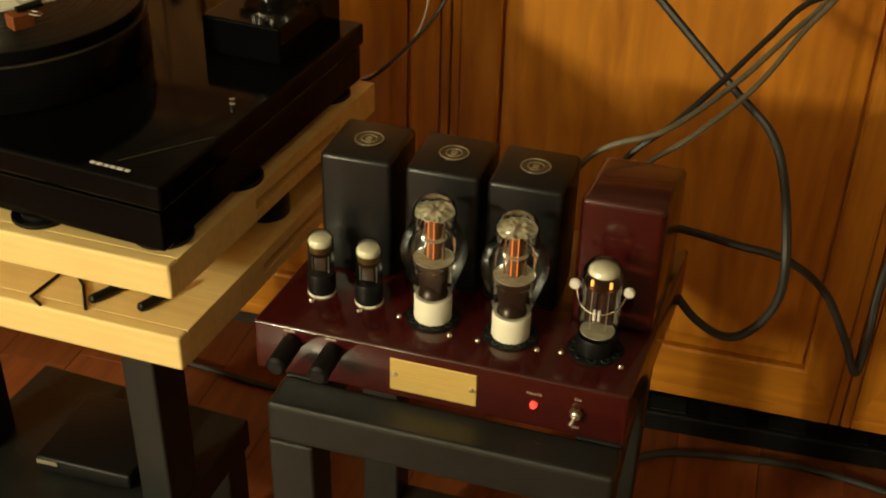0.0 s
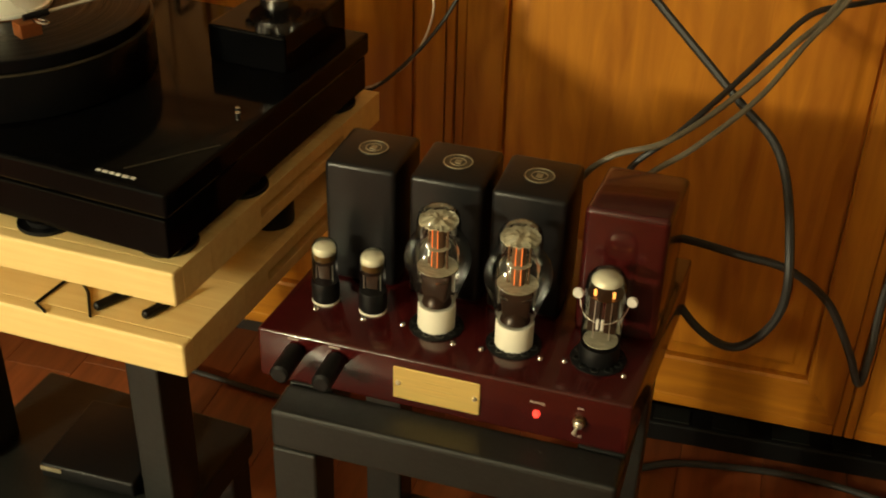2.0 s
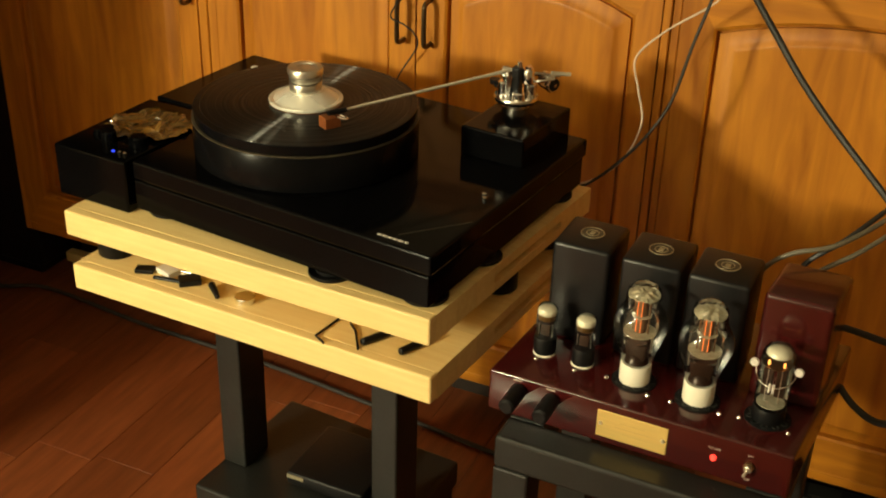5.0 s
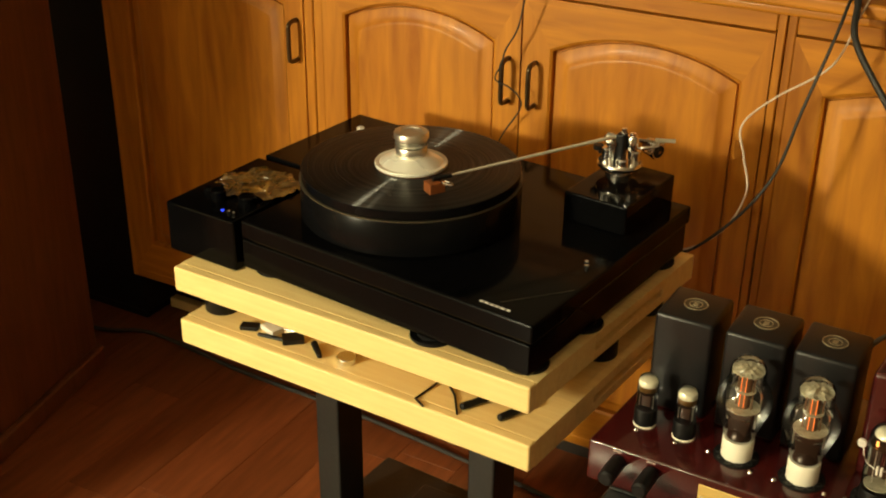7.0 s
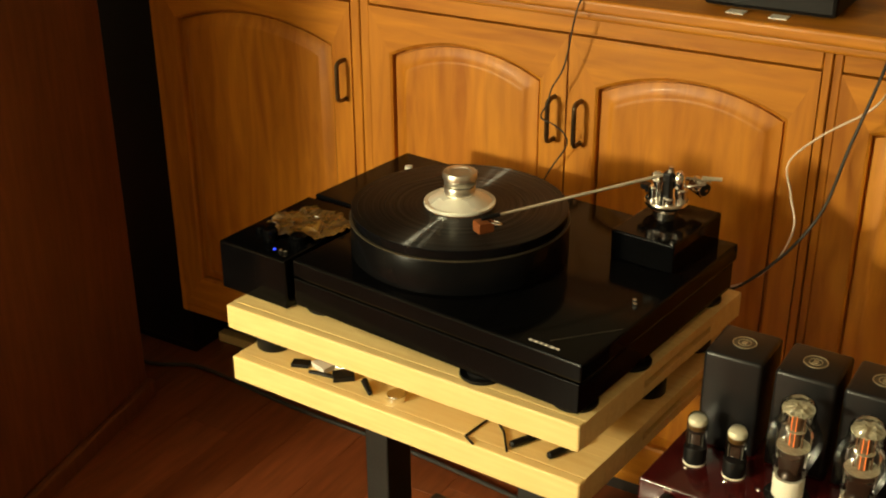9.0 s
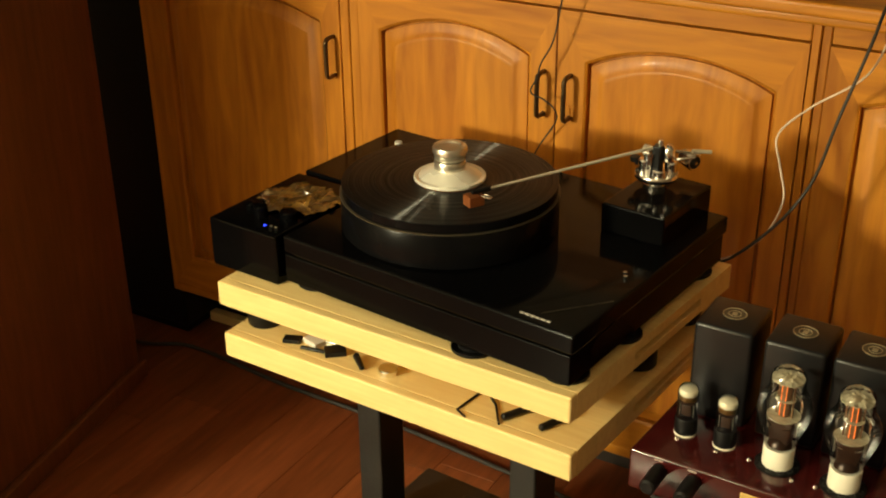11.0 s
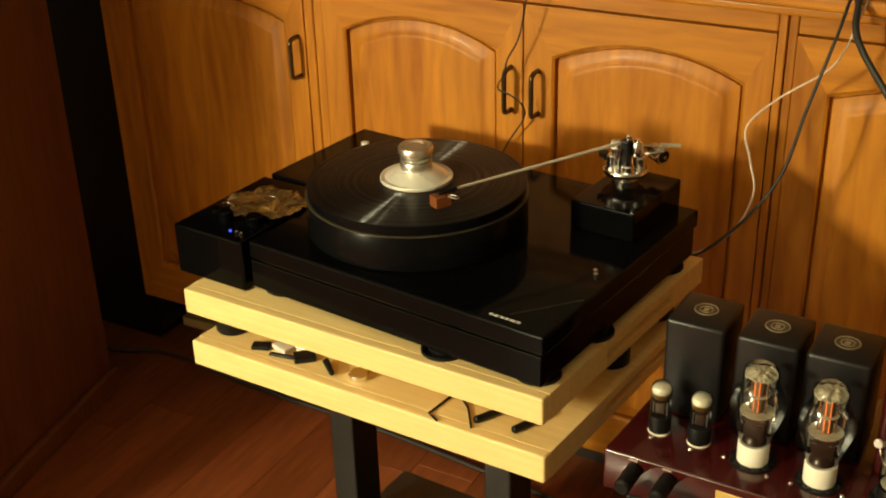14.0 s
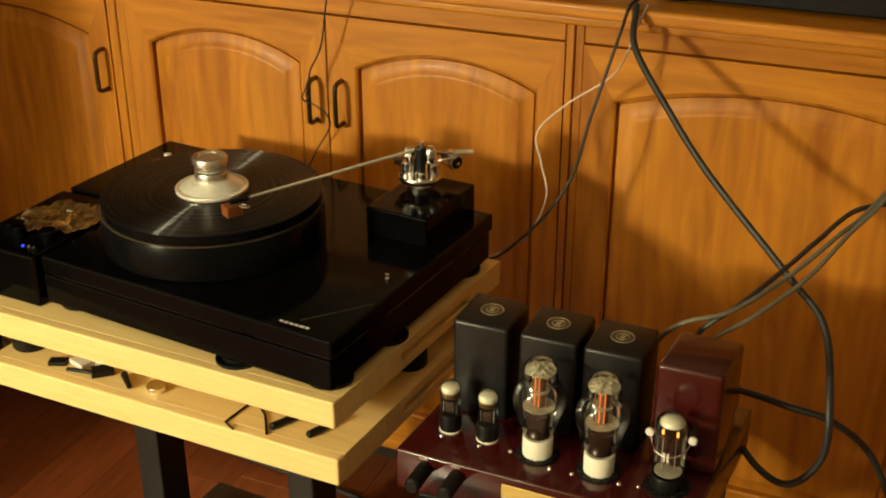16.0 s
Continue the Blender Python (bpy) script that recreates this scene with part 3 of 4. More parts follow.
def tonearm():
    base = Vector((-0.408, 1.345, 0.747))
    arm = thing("tonearm", base, "chrome tonearm resting on the record near its label", "tonearm")
    P = lambda x, y, z: tuple(Vector((x, y, z)) - base)
    part("base_collar", lathe([(0, 0), (0.019, 0), (0.019, 0.005), (0.013, 0.007), (0.013, 0.014), (0, 0.014)], 32), CHROME, arm, smooth=True)
    part("mount_plate", lathe([(0, 0.014), (0.030, 0.014), (0.0315, 0.016), (0.0315, 0.020), (0.030, 0.022), (0, 0.022)], 40), CHROME, arm, smooth=True)
    for a, r, h in ((20, 0.009, 0.036), (130, 0.010, 0.032), (215, 0.008, 0.040), (300, 0.009, 0.030)):
        x, y = 0.019 * math.cos(radians(a)), 0.019 * math.sin(radians(a))
        part("pillar", lathe([(0, 0.022), (r, 0.022), (r, h), (r * 0.8, h + 0.002), (0, h + 0.002)], 20, (x, y, 0)), CHROME, arm, smooth=True)
    part("bearing_post", box(-0.006, 0.006, -0.009, 0.009, 0.022, 0.062, 0.002), MATT_BLACK, arm)
    yoke = part("bearing_yoke", rod((-0.020, -0.004, 0.053), (-0.008, -0.004, 0.053), 0.0085, 24, cap=0.0012), CHROME, arm, "chrome bearing housing", smooth=True)
    part("bearing_cap", rod((-0.0225, -0.004, 0.053), (-0.020, -0.004, 0.053), 0.0055, 18, cap=0.001), MATT_BLACK, yoke, smooth=True)
    part("side_bearing", lathe([(0, 0.040), (0.0080, 0.040), (0.0085, 0.041), (0.0085, 0.058), (0.0070, 0.060), (0.0045, 0.0605), (0.0045, 0.064), (0, 0.0645)], 24, (0.015, 0.003, 0)), CHROME, arm, smooth=True)
    part("pivot_column", lathe([(0, 0.022), (0.0065, 0.022), (0.0065, 0.046), (0.0080, 0.047), (0.0080, 0.051), (0, 0.052)], 20, (-0.010, -0.010, 0)), CHROME, arm, smooth=True)
    part("bias_knob", lathe([(0, 0.030), (0.0075, 0.030), (0.0080, 0.031), (0.0080, 0.036), (0.0070, 0.037), (0, 0.037)], 20, (-0.034, 0.004, 0)), MATT_BLACK, arm, "small black knob", smooth=True)
    part("bearing_screw", rod((0.003, 0, 0.062), (0.003, 0, 0.070), 0.004, 12), CHROME, arm, smooth=True)
    part("side_arm", rod((-0.034, 0.006, 0.026), (-0.016, 0.004, 0.034), 0.0035, 10), MATT_BLACK, arm, smooth=True)
    tip, piv = Vector(P(-0.556, 1.106, 0.800)), Vector(P(-0.415, 1.338, 0.805))
    part("arm_tube", rod(tip, piv, 0.0018, 14, 0.0025), ARM_METAL, arm, "slim polished arm tube", smooth=True)
    d = (piv - tip).normalized()
    head = part("headshell", rod(tip + d * 0.010, tip - d * 0.016, 0.0038, 10, 0.003), MATT_BLACK, arm, smooth=True)
    c = tip - d * 0.012
    own = box(-0.009, 0.009, -0.013, 0.010, -0.018, -0.003, 0.0015, 2)
    own.transform(Matrix.Translation(c) @ Matrix.Rotation(math.atan2(-d.x, d.y), 4, "Z"))
    part("cartridge", own, AMBER, head, "amber wooden cartridge")
    sd = Vector((d.y, -d.x, 0))
    part("finger_lift", sweep([c + sd * 0.008, c + sd * 0.020 + Vector((0, 0, 0.001)), c + sd * 0.029 + d * 0.006, c + sd * 0.024 + d * 0.010, c + sd * 0.014 + d * 0.006], 0.0012, 7, 5), CHROME, head, smooth=True)
    back = Vector(P(-0.371, 1.382, 0.790))
    part("rear_tube", rod(piv, back + (back - piv).normalized() * 0.012, 0.0032, 12), CHROME, arm, smooth=True)
    bd = (back - piv).normalized()
    wd = Vector((0.86, -0.48, -0.10)).normalized()
    wc = back + Vector((-0.002, 0.0, -0.010))
    cw = part("counterweight", rod(wc - wd * 0.014, wc + wd * 0.010, 0.0125, 28, cap=0.0015), CHROME, arm, "chrome counterweight with a dark end", smooth=True)
    part("weight_face", rod(wc + wd * 0.010, wc + wd * 0.0108, 0.0092, 24), MATT_BLACK, cw)
    part("weight_screw", rod(wc + wd * 0.0108, wc + wd * 0.013, 0.0025, 12), CHROME, cw, smooth=True)
    part("trim_weight", rod(back + Vector((0, 0, 0.004)), back + bd * 0.030 + Vector((0, 0, 0.006)), 0.003, 12), ARM_METAL, arm, smooth=True)
    part("lift_lever", sweep([(0.016, 0.010, 0.040), (0.030, 0.006, 0.044), (0.048, 0.018, 0.046)], 0.0022, 8, 5), CHROME, arm, smooth=True)


tonearm()


def crumpled_wrap():
    """A creased scrap of film lying over the back of the motor block."""
    o = Vector(at_rack(-0.528, 0.140, 0.7030))
    bm = bmesh.new()
    nu, nv = 40, 30
    grid = []
    for i in range(nu + 1):
        row = []
        for j in range(nv + 1):
            u, v = (i / nu - 0.5) * 0.128, (j / nv - 0.5) * 0.105
            q = Vector((u * 22, v * 26, 1))
            h = 0.009 * abs(noise.noise(q * 0.8)) + 0.006 * abs(noise.noise(q * 2.7)) + 0.0022 * abs(noise.noise(q * 7))
            row.append(bm.verts.new((u + 0.012 * noise.noise(Vector((u * 40, v * 40, 3))), v + 0.012 * noise.noise(Vector((u * 50, v * 50, 7))), max(h, 0.0) + 0.0010)))
        grid.append(row)
    for i in range(nu):
        for j in range(nv):
            e, f = abs(i / nu - 0.47) * 2, abs(j / nv - 0.46) * 2
            if e * e + f * f > 0.90 + 0.45 * noise.noise(Vector((i * 0.2, j * 0.2, 2))):
                continue
            bm.faces.new([grid[i][j], grid[i + 1][j], grid[i + 1][j + 1], grid[i][j + 1]])
    bmesh.ops.delete(bm, geom=[v for v in bm.verts if not v.link_faces], context="VERTS")
    bmesh.ops.solidify(bm, geom=bm.faces[:], thickness=0.0006)
    ob = part("crumpled_wrapping", bm, WRAP)
    ob.matrix_basis = Matrix.Translation(o) @ Matrix.Rotation(radians(12), 4, "Z")
    tagged(ob, "crumpled shiny brown wrapping on the motor block", "wrapping")


crumpled_wrap()


# ---- tools on the lower board ----
def tools():
    zt = LOW_TOP
    def hexkey(pts, label):
        base = Vector(pts[0])
        ob = part("hex_key", sweep([Vector(p) - base for p in pts], 0.0016, 6, 1, smooth=False), MATT_BLACK)
        ob.location = base
        tagged(ob, label, "hex key", "small tools")
    hexkey([(-0.500, 0.958, zt + 0.0016), (-0.517, 0.968, zt + 0.0016), (-0.508, 1.030, zt + 0.0016)], "black hex key lying on the maple board")
    hexkey([(-0.492, 1.014, zt + 0.0016), (-0.478, 1.001, zt + 0.0016), (-0.455, 0.965, zt + 0.0016)], "short black hex key lying on the maple board")
    for a, b in (((-0.456, 0.976), (-0.432, 1.019)), ((-0.404, 0.978), (-0.385, 1.021))):
        ob = part("marker_pen", rod((0, 0, 0), (b[0] - a[0], b[1] - a[1], 0), 0.0048, 14, cap=0.002), MATT_BLACK, smooth=True)
        ob.location = (a[0], a[1], zt + 0.0048)
        tagged(ob, "black marker pen lying on the maple board", "pen", "small tools")
    for x, y, a, w, d, h, mt, nm, lb in (
            (-0.806, 1.004, 20, 0.026, 0.016, 0.006, RUBBER, "rubber_pad", "small black rubber pad on the board"),
            (-0.775, 1.014, -18, 0.030, 0.020, 0.008, WHITE_PAPER, "spirit_level", "small white plastic level among tools"),
            (-0.765, 0.997, 8, 0.040, 0.006, 0.004, MATT_BLACK, "feeler_gauge", "flat black gauge lying among tools"),
            (-0.734, 1.006, 40, 0.030, 0.022, 0.008, MATT_BLACK, "stylus_gauge", "folded black gauge lying on the board"),
            (-0.752, 1.025, 5, 0.022, 0.014, 0.007, CHROME, "metal_bracket", "small shiny metal bracket among tools")):
        ob = part(nm, box(-w / 2, w / 2, -d / 2, d / 2, 0, h, 0.0012), mt)
        ob.matrix_basis = pose(x, y, zt, 0, 0, a)
        tagged(ob, lb, nm.replace("_", " "), "small tools")
    ob = part("brush_stub", rod((-0.012, 0.012, 0), (0.014, -0.012, 0), 0.005, 12, 0.0035, cap=0.001), MATT_BLACK, smooth=True)
    ob.location = (-0.689, 0.997, zt + 0.005)
    tagged(ob, "short black brush lying on the board", "brush", "small tools")
    ob = part("round_weight", lathe([(0, 0), (0.0125, 0), (0.0135, 0.001), (0.0135, 0.008), (0.0125, 0.009), (0, 0.009)], 28), CHROME, smooth=True)
    ob.location = (-0.642, 0.999, zt)
    tagged(ob, "small round chrome weight on the board", "weight", "small tools")


tools()


# ---- valve amplifier ----
AX, AY, AZ = -0.288, 0.988, 0.503


def lettering(text, size, at):
    """A printed word standing in the plane of the front."""
    words = bpy.data.curves.new("lettering", "FONT")
    words.body, words.size, words.align_x, words.extrude = text, size, "CENTER", 0.0001
    ob = new("lettering", words)
    bpy.context.view_layer.update()
    bm = bmesh.new()
    bm.from_mesh(ob.to_mesh())
    ob.to_mesh_clear()
    bpy.data.objects.remove(ob)
    bm.transform(Matrix.Translation(at) @ Matrix.Rotation(radians(90), 4, "X"))
    return bm


def amplifier():
    amp = thing("tube_amplifier", (AX, AY, AZ), "glossy maroon valve amplifier with black transformer cans", "amplifier", turn=-1.2)
    W, D, TH = 0.364, 0.262, 0.059
    # chassis and power transformer are sheared to fit the camera's view
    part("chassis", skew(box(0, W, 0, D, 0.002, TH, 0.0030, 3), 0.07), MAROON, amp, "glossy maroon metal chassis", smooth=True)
    for x, y in ((0.025, 0.025), (W - 0.025, 0.025), (0.025, D - 0.025), (W - 0.025, D - 0.025)):
        part("foot", lathe([(0, 0), (0.010, 0), (0.010, 0.002), (0, 0.002)], 16, (x, y, 0)), RUBBER, amp)
    # transformer cans
    for x0 in (0.030, 0.117, 0.198):
        w, d, h = 0.073, 0.080, 0.133
        can = part("transformer_can", box(x0, x0 + w, 0.106, 0.106 + d, TH, TH + h, 0.005, 3), CAN_BLACK, amp, "black enamelled transformer can", smooth=True)
        cx, cy = x0 + w / 2, 0.106 + d / 2 + 0.001
        part("round_badge", lathe([(0, 0), (0.0150, 0), (0.0150, 0.0008), (0.0138, 0.0009), (0.0138, 0.0006), (0.0, 0.0006)], 40, (cx, cy, TH + h)), BADGE_DARK, can, "round brass badge with rings", smooth=True)
        part("badge_ring", lathe([(0.0134, 0.0006), (0.0147, 0.0006), (0.0147, 0.0013), (0.0134, 0.0013), (0.0134, 0.0006)], 40, (cx, cy, TH + h)), BADGE, can)
        part("badge_ring", lathe([(0.0072, 0.0006), (0.0082, 0.0006), (0.0082, 0.0012), (0.0072, 0.0012), (0.0072, 0.0006)], 32, (cx, cy, TH + h)), BADGE, can)
        part("badge_emblem", box(cx - 0.003, cx + 0.003, cy - 0.004, cy + 0.004, TH + h + 0.0004, TH + h + 0.0011), BADGE, can)
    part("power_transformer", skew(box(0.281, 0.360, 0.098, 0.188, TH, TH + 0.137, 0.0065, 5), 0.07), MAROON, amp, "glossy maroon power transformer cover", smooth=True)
    part("rear_terminal_panel", box(0.31, W, D - 0.04, D + 0.006, TH, TH + 0.028, 0.002), MAROON, amp)
    # front: controls
    for kx in (0.040, 0.082):
        k = part("volume_knob", rod((kx, 0.0, 0.042), (kx, -0.042, 0.042), 0.0098, 28, cap=0.0025), MATT_BLACK, amp, "long black control knob", smooth=True)
        part("knob_mark", box(kx - 0.008, kx + 0.003, -0.0006, 0.0, 0.0540, 0.0556), LABEL_GREY, amp)
    pl = part("name_plate", box(0.139, 0.224, -0.0018, 0.0, 0.012, 0.049, 0.0008, 1), BRASS, amp, "brushed brass name plate")
    for x, z in ((0.144, 0.031), (0.219, 0.031)):
        part("screw", rod((x, -0.0018, z), (x, -0.004, z), 0.0028, 14, 0.0018), STEEL, pl, smooth=True)
    for i, w in enumerate((0.030, 0.040, 0.024)):
        part("print_line", box(0.182 - w / 2, 0.182 + w / 2, -0.0020, -0.0018, 0.0375 - i * 0.007, 0.0382 - i * 0.007), BRASS_FAINT, pl)
    part("power_light", lathe([(0, 0.0035), (0.0026, 0.003), (0.0036, 0.0), (0.0036, -0.002), (0, -0.002)], 20, (0.278, -0.001, 0.029), m=Matrix.Rotation(radians(90), 4, "X")), RED_LED, amp, "red glowing power light", smooth=True)
    part("power_label", lettering("POWER", 0.0042, (0.278, -0.0006, 0.0400)), LABEL_GREY, amp, "white printed word POWER")
    sw = part("toggle_switch", rod((0.318, 0, 0.031), (0.318, -0.004, 0.031), 0.0062, 6), BRASS_DARK, amp, "small brass toggle switch")
    part("collar", rod((0.318, -0.004, 0.031), (0.318, -0.0085, 0.0305), 0.0046, 20, cap=0.001), STEEL, sw, smooth=True)
    part("lever", rod((0.318, -0.0080, 0.0305), (0.3150, -0.0130, 0.0240), 0.0013, 12, 0.0022, cap=0.001), STEEL, sw, smooth=True)
    part("switch_label", lettering("ON", 0.0040, (0.318, -0.0006, 0.0440)), LABEL_GREY, amp, "white printed word ON")
    part("switch_label", lettering("OFF", 0.0040, (0.318, -0.0006, 0.0115)), LABEL_GREY, amp, "white printed word OFF")
    return amp


amplifier()
AMP = pose(AX, AY, AZ, 0, 0, -1.2)
DECK = 0.059


def socket(parent, r):
    """Valve socket plate with a ring of vent holes and three screws round it."""
    part("socket_plate", lathe([(0, 0), (r, 0), (r, 0.0012), (r - 0.001, 0.0016), (0, 0.0016)], 40), MATT_BLACK, parent, smooth=True)
    for k in range(10):
        a = 2 * math.pi * (k + 0.5) / 10
        part("vent", lathe([(0.0026, 0.0014), (0.0042, 0.0014), (0.0042, 0.0028), (0.0026, 0.0028), (0.0026, 0.0014)], 14, ((r - 0.006) * math.cos(a), (r - 0.006) * math.sin(a), 0)), STEEL_BLACK, parent, smooth=True)
    for k in range(3):
        a = radians(205 + 120 * k)
        part("screw", lathe([(0, 0.003), (0.0022, 0.0022), (0.0032, 0.0), (0, 0)], 14, ((r + 0.006) * math.cos(a), (r + 0.006) * math.sin(a), 0)), CHROME, parent, smooth=True)


def triode(x, y, turn):
    o = AMP @ Vector((x, y, DECK))
    t = thing("triode_valve", o, "large coke-bottle power valve with an off-white base, glowing inside", "valve", "power valves", turn=turn)
    socket(t, 0.0265)
    part("base", lathe([(0, 0.0018), (0.0180, 0.0018), (0.0183, 0.003), (0.0183, 0.0265), (0.0174, 0.0278), (0, 0.0278)], 40), WHITE_CERAMIC, t, "off-white ceramic base", smooth=True)
    prof = [(0.0165, 0.0272), (0.0185, 0.034), (0.0225, 0.046), (0.0280, 0.061), (0.0312, 0.072), (0.0320, 0.080), (0.0305, 0.089), (0.0260, 0.098), (0.0222, 0.104), (0.0206, 0.109), (0.0204, 0.1185), (0.0188, 0.1260), (0.0140, 0.1315), (0.007, 0.1343), (0, 0.1350)]
    part("glass_bulb", lathe(prof, 48), GLASS, t, "clear blown glass bulb", smooth=True).visible_shadow = False
    bm = box(-0.0160, 0.0160, -0.0080, 0.0080, 0.034, 0.0635, 0.003, 3)
    for v in bm.verts:
        v.co.x *= 0.74 + 0.26 * (v.co.z - 0.034) / 0.0295
    part("anode", bm, GREY_PLATE, t, "dark brown anode", smooth=True)
    for sx in (-1, 1):
        part("anode_wing", box(sx * 0.0165 - 0.0012, sx * 0.0165 + 0.0012, -0.0012, 0.0012, 0.046, 0.066), STEEL, t)
    part("glass_stem", lathe([(0.0145, 0.029), (0.0125, 0.036), (0.005, 0.042), (0, 0.043)], 24), GREY_PLATE, t, smooth=True)
    part("anode_cap", lathe([(0, 0.0636), (0.0135, 0.0636), (0.0140, 0.0650), (0.0110, 0.0662), (0, 0.0664)], 28), BRONZE, t, smooth=True)
    bm = lathe([(0, 0.0690), (0.0192, 0.0690), (0.0192, 0.0698), (0, 0.0698)], 36)
    part("lower_mica", bm, MICA, t, "frosted mica disc", smooth=True)
    part("heater_sleeve", lathe([(0.0062, 0.0700), (0.0068, 0.073), (0.0068, 0.114), (0.0062, 0.118), (0, 0.118)], 20), HEATER, t, "dull warm-lit heater sleeve", smooth=True)
    for fx, fy in ((-0.0030, -0.0068), (0.0026, -0.0070)):
        part("filament", rod((fx, fy, 0.072), (fx, fy, 0.117), 0.0005, 6), FILAMENT, t, "glowing orange filament wire")
    for sx in (-0.0095, 0.0095):
        part("support_rod", rod((sx, 0, 0.0698), (sx, 0, 0.1185), 0.0011, 8), HEATER, t)
    part("lower_spacer", lathe([(0, 0.0920), (0.0118, 0.0920), (0.0118, 0.0926), (0, 0.0926)], 28), MICA, t, smooth=True)
    bm = lathe([(0, 0.1185), (0.0185, 0.1185), (0.0185, 0.1196), (0.016, 0.1204), (0.012, 0.1213), (0.008, 0.1217), (0.004, 0.1219), (0, 0.1220)], 40)
    for v in bm.verts:
        v.co.z += 0.0034 * noise.noise(v.co * 300)
    part("upper_mica", bm, MICA, t, "frosted mica disc", smooth=True)
    for a0 in (-2.6, -1.2):
        part("getter_ring", sweep([(0.0175 * math.cos(a0 + q), 0.0175 * math.sin(a0 + q), 0.0605) for q in (0.0, 0.2, 0.4, 0.6)], 0.0013, 6, 3), CHROME, t)


def small_valve(x, y):
    o = AMP @ Vector((x, y, DECK))
    t = thing("small_valve", o, "small valve with a black base and silvered top", "valve", "small valves")
    part("socket_ring", lathe([(0, 0), (0.0140, 0), (0.0140, 0.0020), (0.0132, 0.0026), (0, 0.0026)], 28), WHITE_CERAMIC, t, smooth=True)
    part("base", lathe([(0, 0.0026), (0.0136, 0.0026), (0.0139, 0.0045), (0.0139, 0.0225), (0.0132, 0.0240), (0, 0.0240)], 32), RUBBER, t, "black moulded base", smooth=True)
    part("glass_bulb", lathe([(0.0122, 0.0235), (0.0128, 0.027), (0.0128, 0.0575), (0.0122, 0.0630), (0.0098, 0.0672), (0.0055, 0.0690), (0, 0.0695)], 32), GLASS, t, smooth=True).visible_shadow = False
    part("getter_flash", lathe([(0.0112, 0.0562), (0.0117, 0.0570), (0.0116, 0.0605), (0.0105, 0.0628), (0.0080, 0.0640), (0, 0.0645)], 32), GETTER, t, "silvery getter coating", smooth=True)
    part("getter_edge", lathe([(0.0100, 0.0490), (0.0108, 0.0492), (0.0114, 0.0561), (0.0100, 0.0561)], 32), GETTER_GOLD, t, "golden lower edge of the getter", smooth=True)
    part("anode", box(-0.0062, 0.0062, -0.0030, 0.0030, 0.0255, 0.0440, 0.001), GREY_PLATE, t)
    for sx in (-0.0085, 0.0085):
        part("support_rod", rod((sx, -0.002, 0.025), (sx, -0.002, 0.0455), 0.0006, 6), STEEL, t)
    part("mica", lathe([(0, 0.0450), (0.0108, 0.0450), (0.0108, 0.0456), (0, 0.0456)], 24), GREY_PLATE, t)
    part("screw", lathe([(0, 0.003), (0.0022, 0.0022), (0.0032, 0.0), (0, 0)], 14, (-0.004, -0.0185, 0)), CHROME, t, smooth=True)


def rectifier(x, y):
    o = AMP @ Vector((x, y, DECK))
    t = thing("rectifier_valve", o, "straight rectifier valve with a black base and wire clamp", "valve")
    socket(t, 0.0265)
    part("base", lathe([(0, 0.0018), (0.0185, 0.0018), (0.0190, 0.004), (0.0190, 0.0170), (0.0180, 0.0195), (0, 0.0195)], 36), RUBBER, t, "black moulded base", smooth=True)
    part("glass_bulb", lathe([(0.0168, 0.0190), (0.0185, 0.025), (0.0190, 0.031), (0.0190, 0.082), (0.0178, 0.0905), (0.0140, 0.0965), (0.008, 0.0996), (0, 0.1003)], 40), GLASS, t, smooth=True).visible_shadow = False
    part("stem_ring", lathe([(0.0160, 0.0225), (0.0160, 0.0235), (0.012, 0.0240), (0, 0.0245)], 32), MICA, t, smooth=True)
    for fx in (-0.0075, 0.0075):
        an = part("anode", box(fx - 0.0058, fx + 0.0058, -0.006, 0.006, 0.034, 0.074, 0.0015), GREY_PLATE, t, "dark anode")
        part("anode_rib", box(fx - 0.0005, fx + 0.0005, -0.0066, -0.006, 0.035, 0.073), STEEL, an)
        part("lead_wire", rod((fx, -0.002, 0.0245), (fx, -0.002, 0.034), 0.0009, 6), STEEL, t)
    part("upper_mica", lathe([(0, 0.0748), (0.0165, 0.0748), (0.0165, 0.0756), (0, 0.0756)], 28), BRONZE, t)
    for fx in (-0.0085, 0.0085):
        part("cathode", rod((fx, -0.007, 0.0757), (fx, -0.007, 0.0812), 0.0014, 8), HOT, t, "glowing cathode end")
    part("getter_flash", lathe([(0.0110, 0.0868), (0.0142, 0.0880), (0.0140, 0.0905), (0.0115, 0.0935), (0.0060, 0.0952), (0, 0.0956)], 32), GETTER, t, "silvery getter coating", smooth=True)
    rr = 0.0212
    pts = [(rr * math.cos(radians(a)), rr * math.sin(radians(a)), 0.0640 - 0.009 * math.sin(radians(a - 180))) for a in range(180, 361, 20)]
    clip = part("wire_clamp", sweep([(-rr - 0.002, 0, 0.069)] + pts[1:-1] + [(rr + 0.002, 0, 0.069)], 0.0009, 7, 4), CHROME, t, "thin chrome wire clamp", smooth=True)
    for sx in (-1, 1):
        part("clamp_bead", rod((sx * (rr + 0.0035), 0.0015, 0.0705), (sx * (rr + 0.0035), -0.0035, 0.0705), 0.0050, 18, cap=0.001), WHITE_PAPER, clip, "white plastic bead", smooth=True)
    for sx in (-0.0022, 0.0022):
        part("clamp_spring", rod((sx, -rr - 0.0005, 0.049), (sx, -rr - 0.0005, 0.060), 0.0014, 10), WHITE_PAPER, clip, smooth=True)


def amp_local(x, y):
    p = AMP.inverted() @ Vector((x, y, 0))
    return p.x, p.y


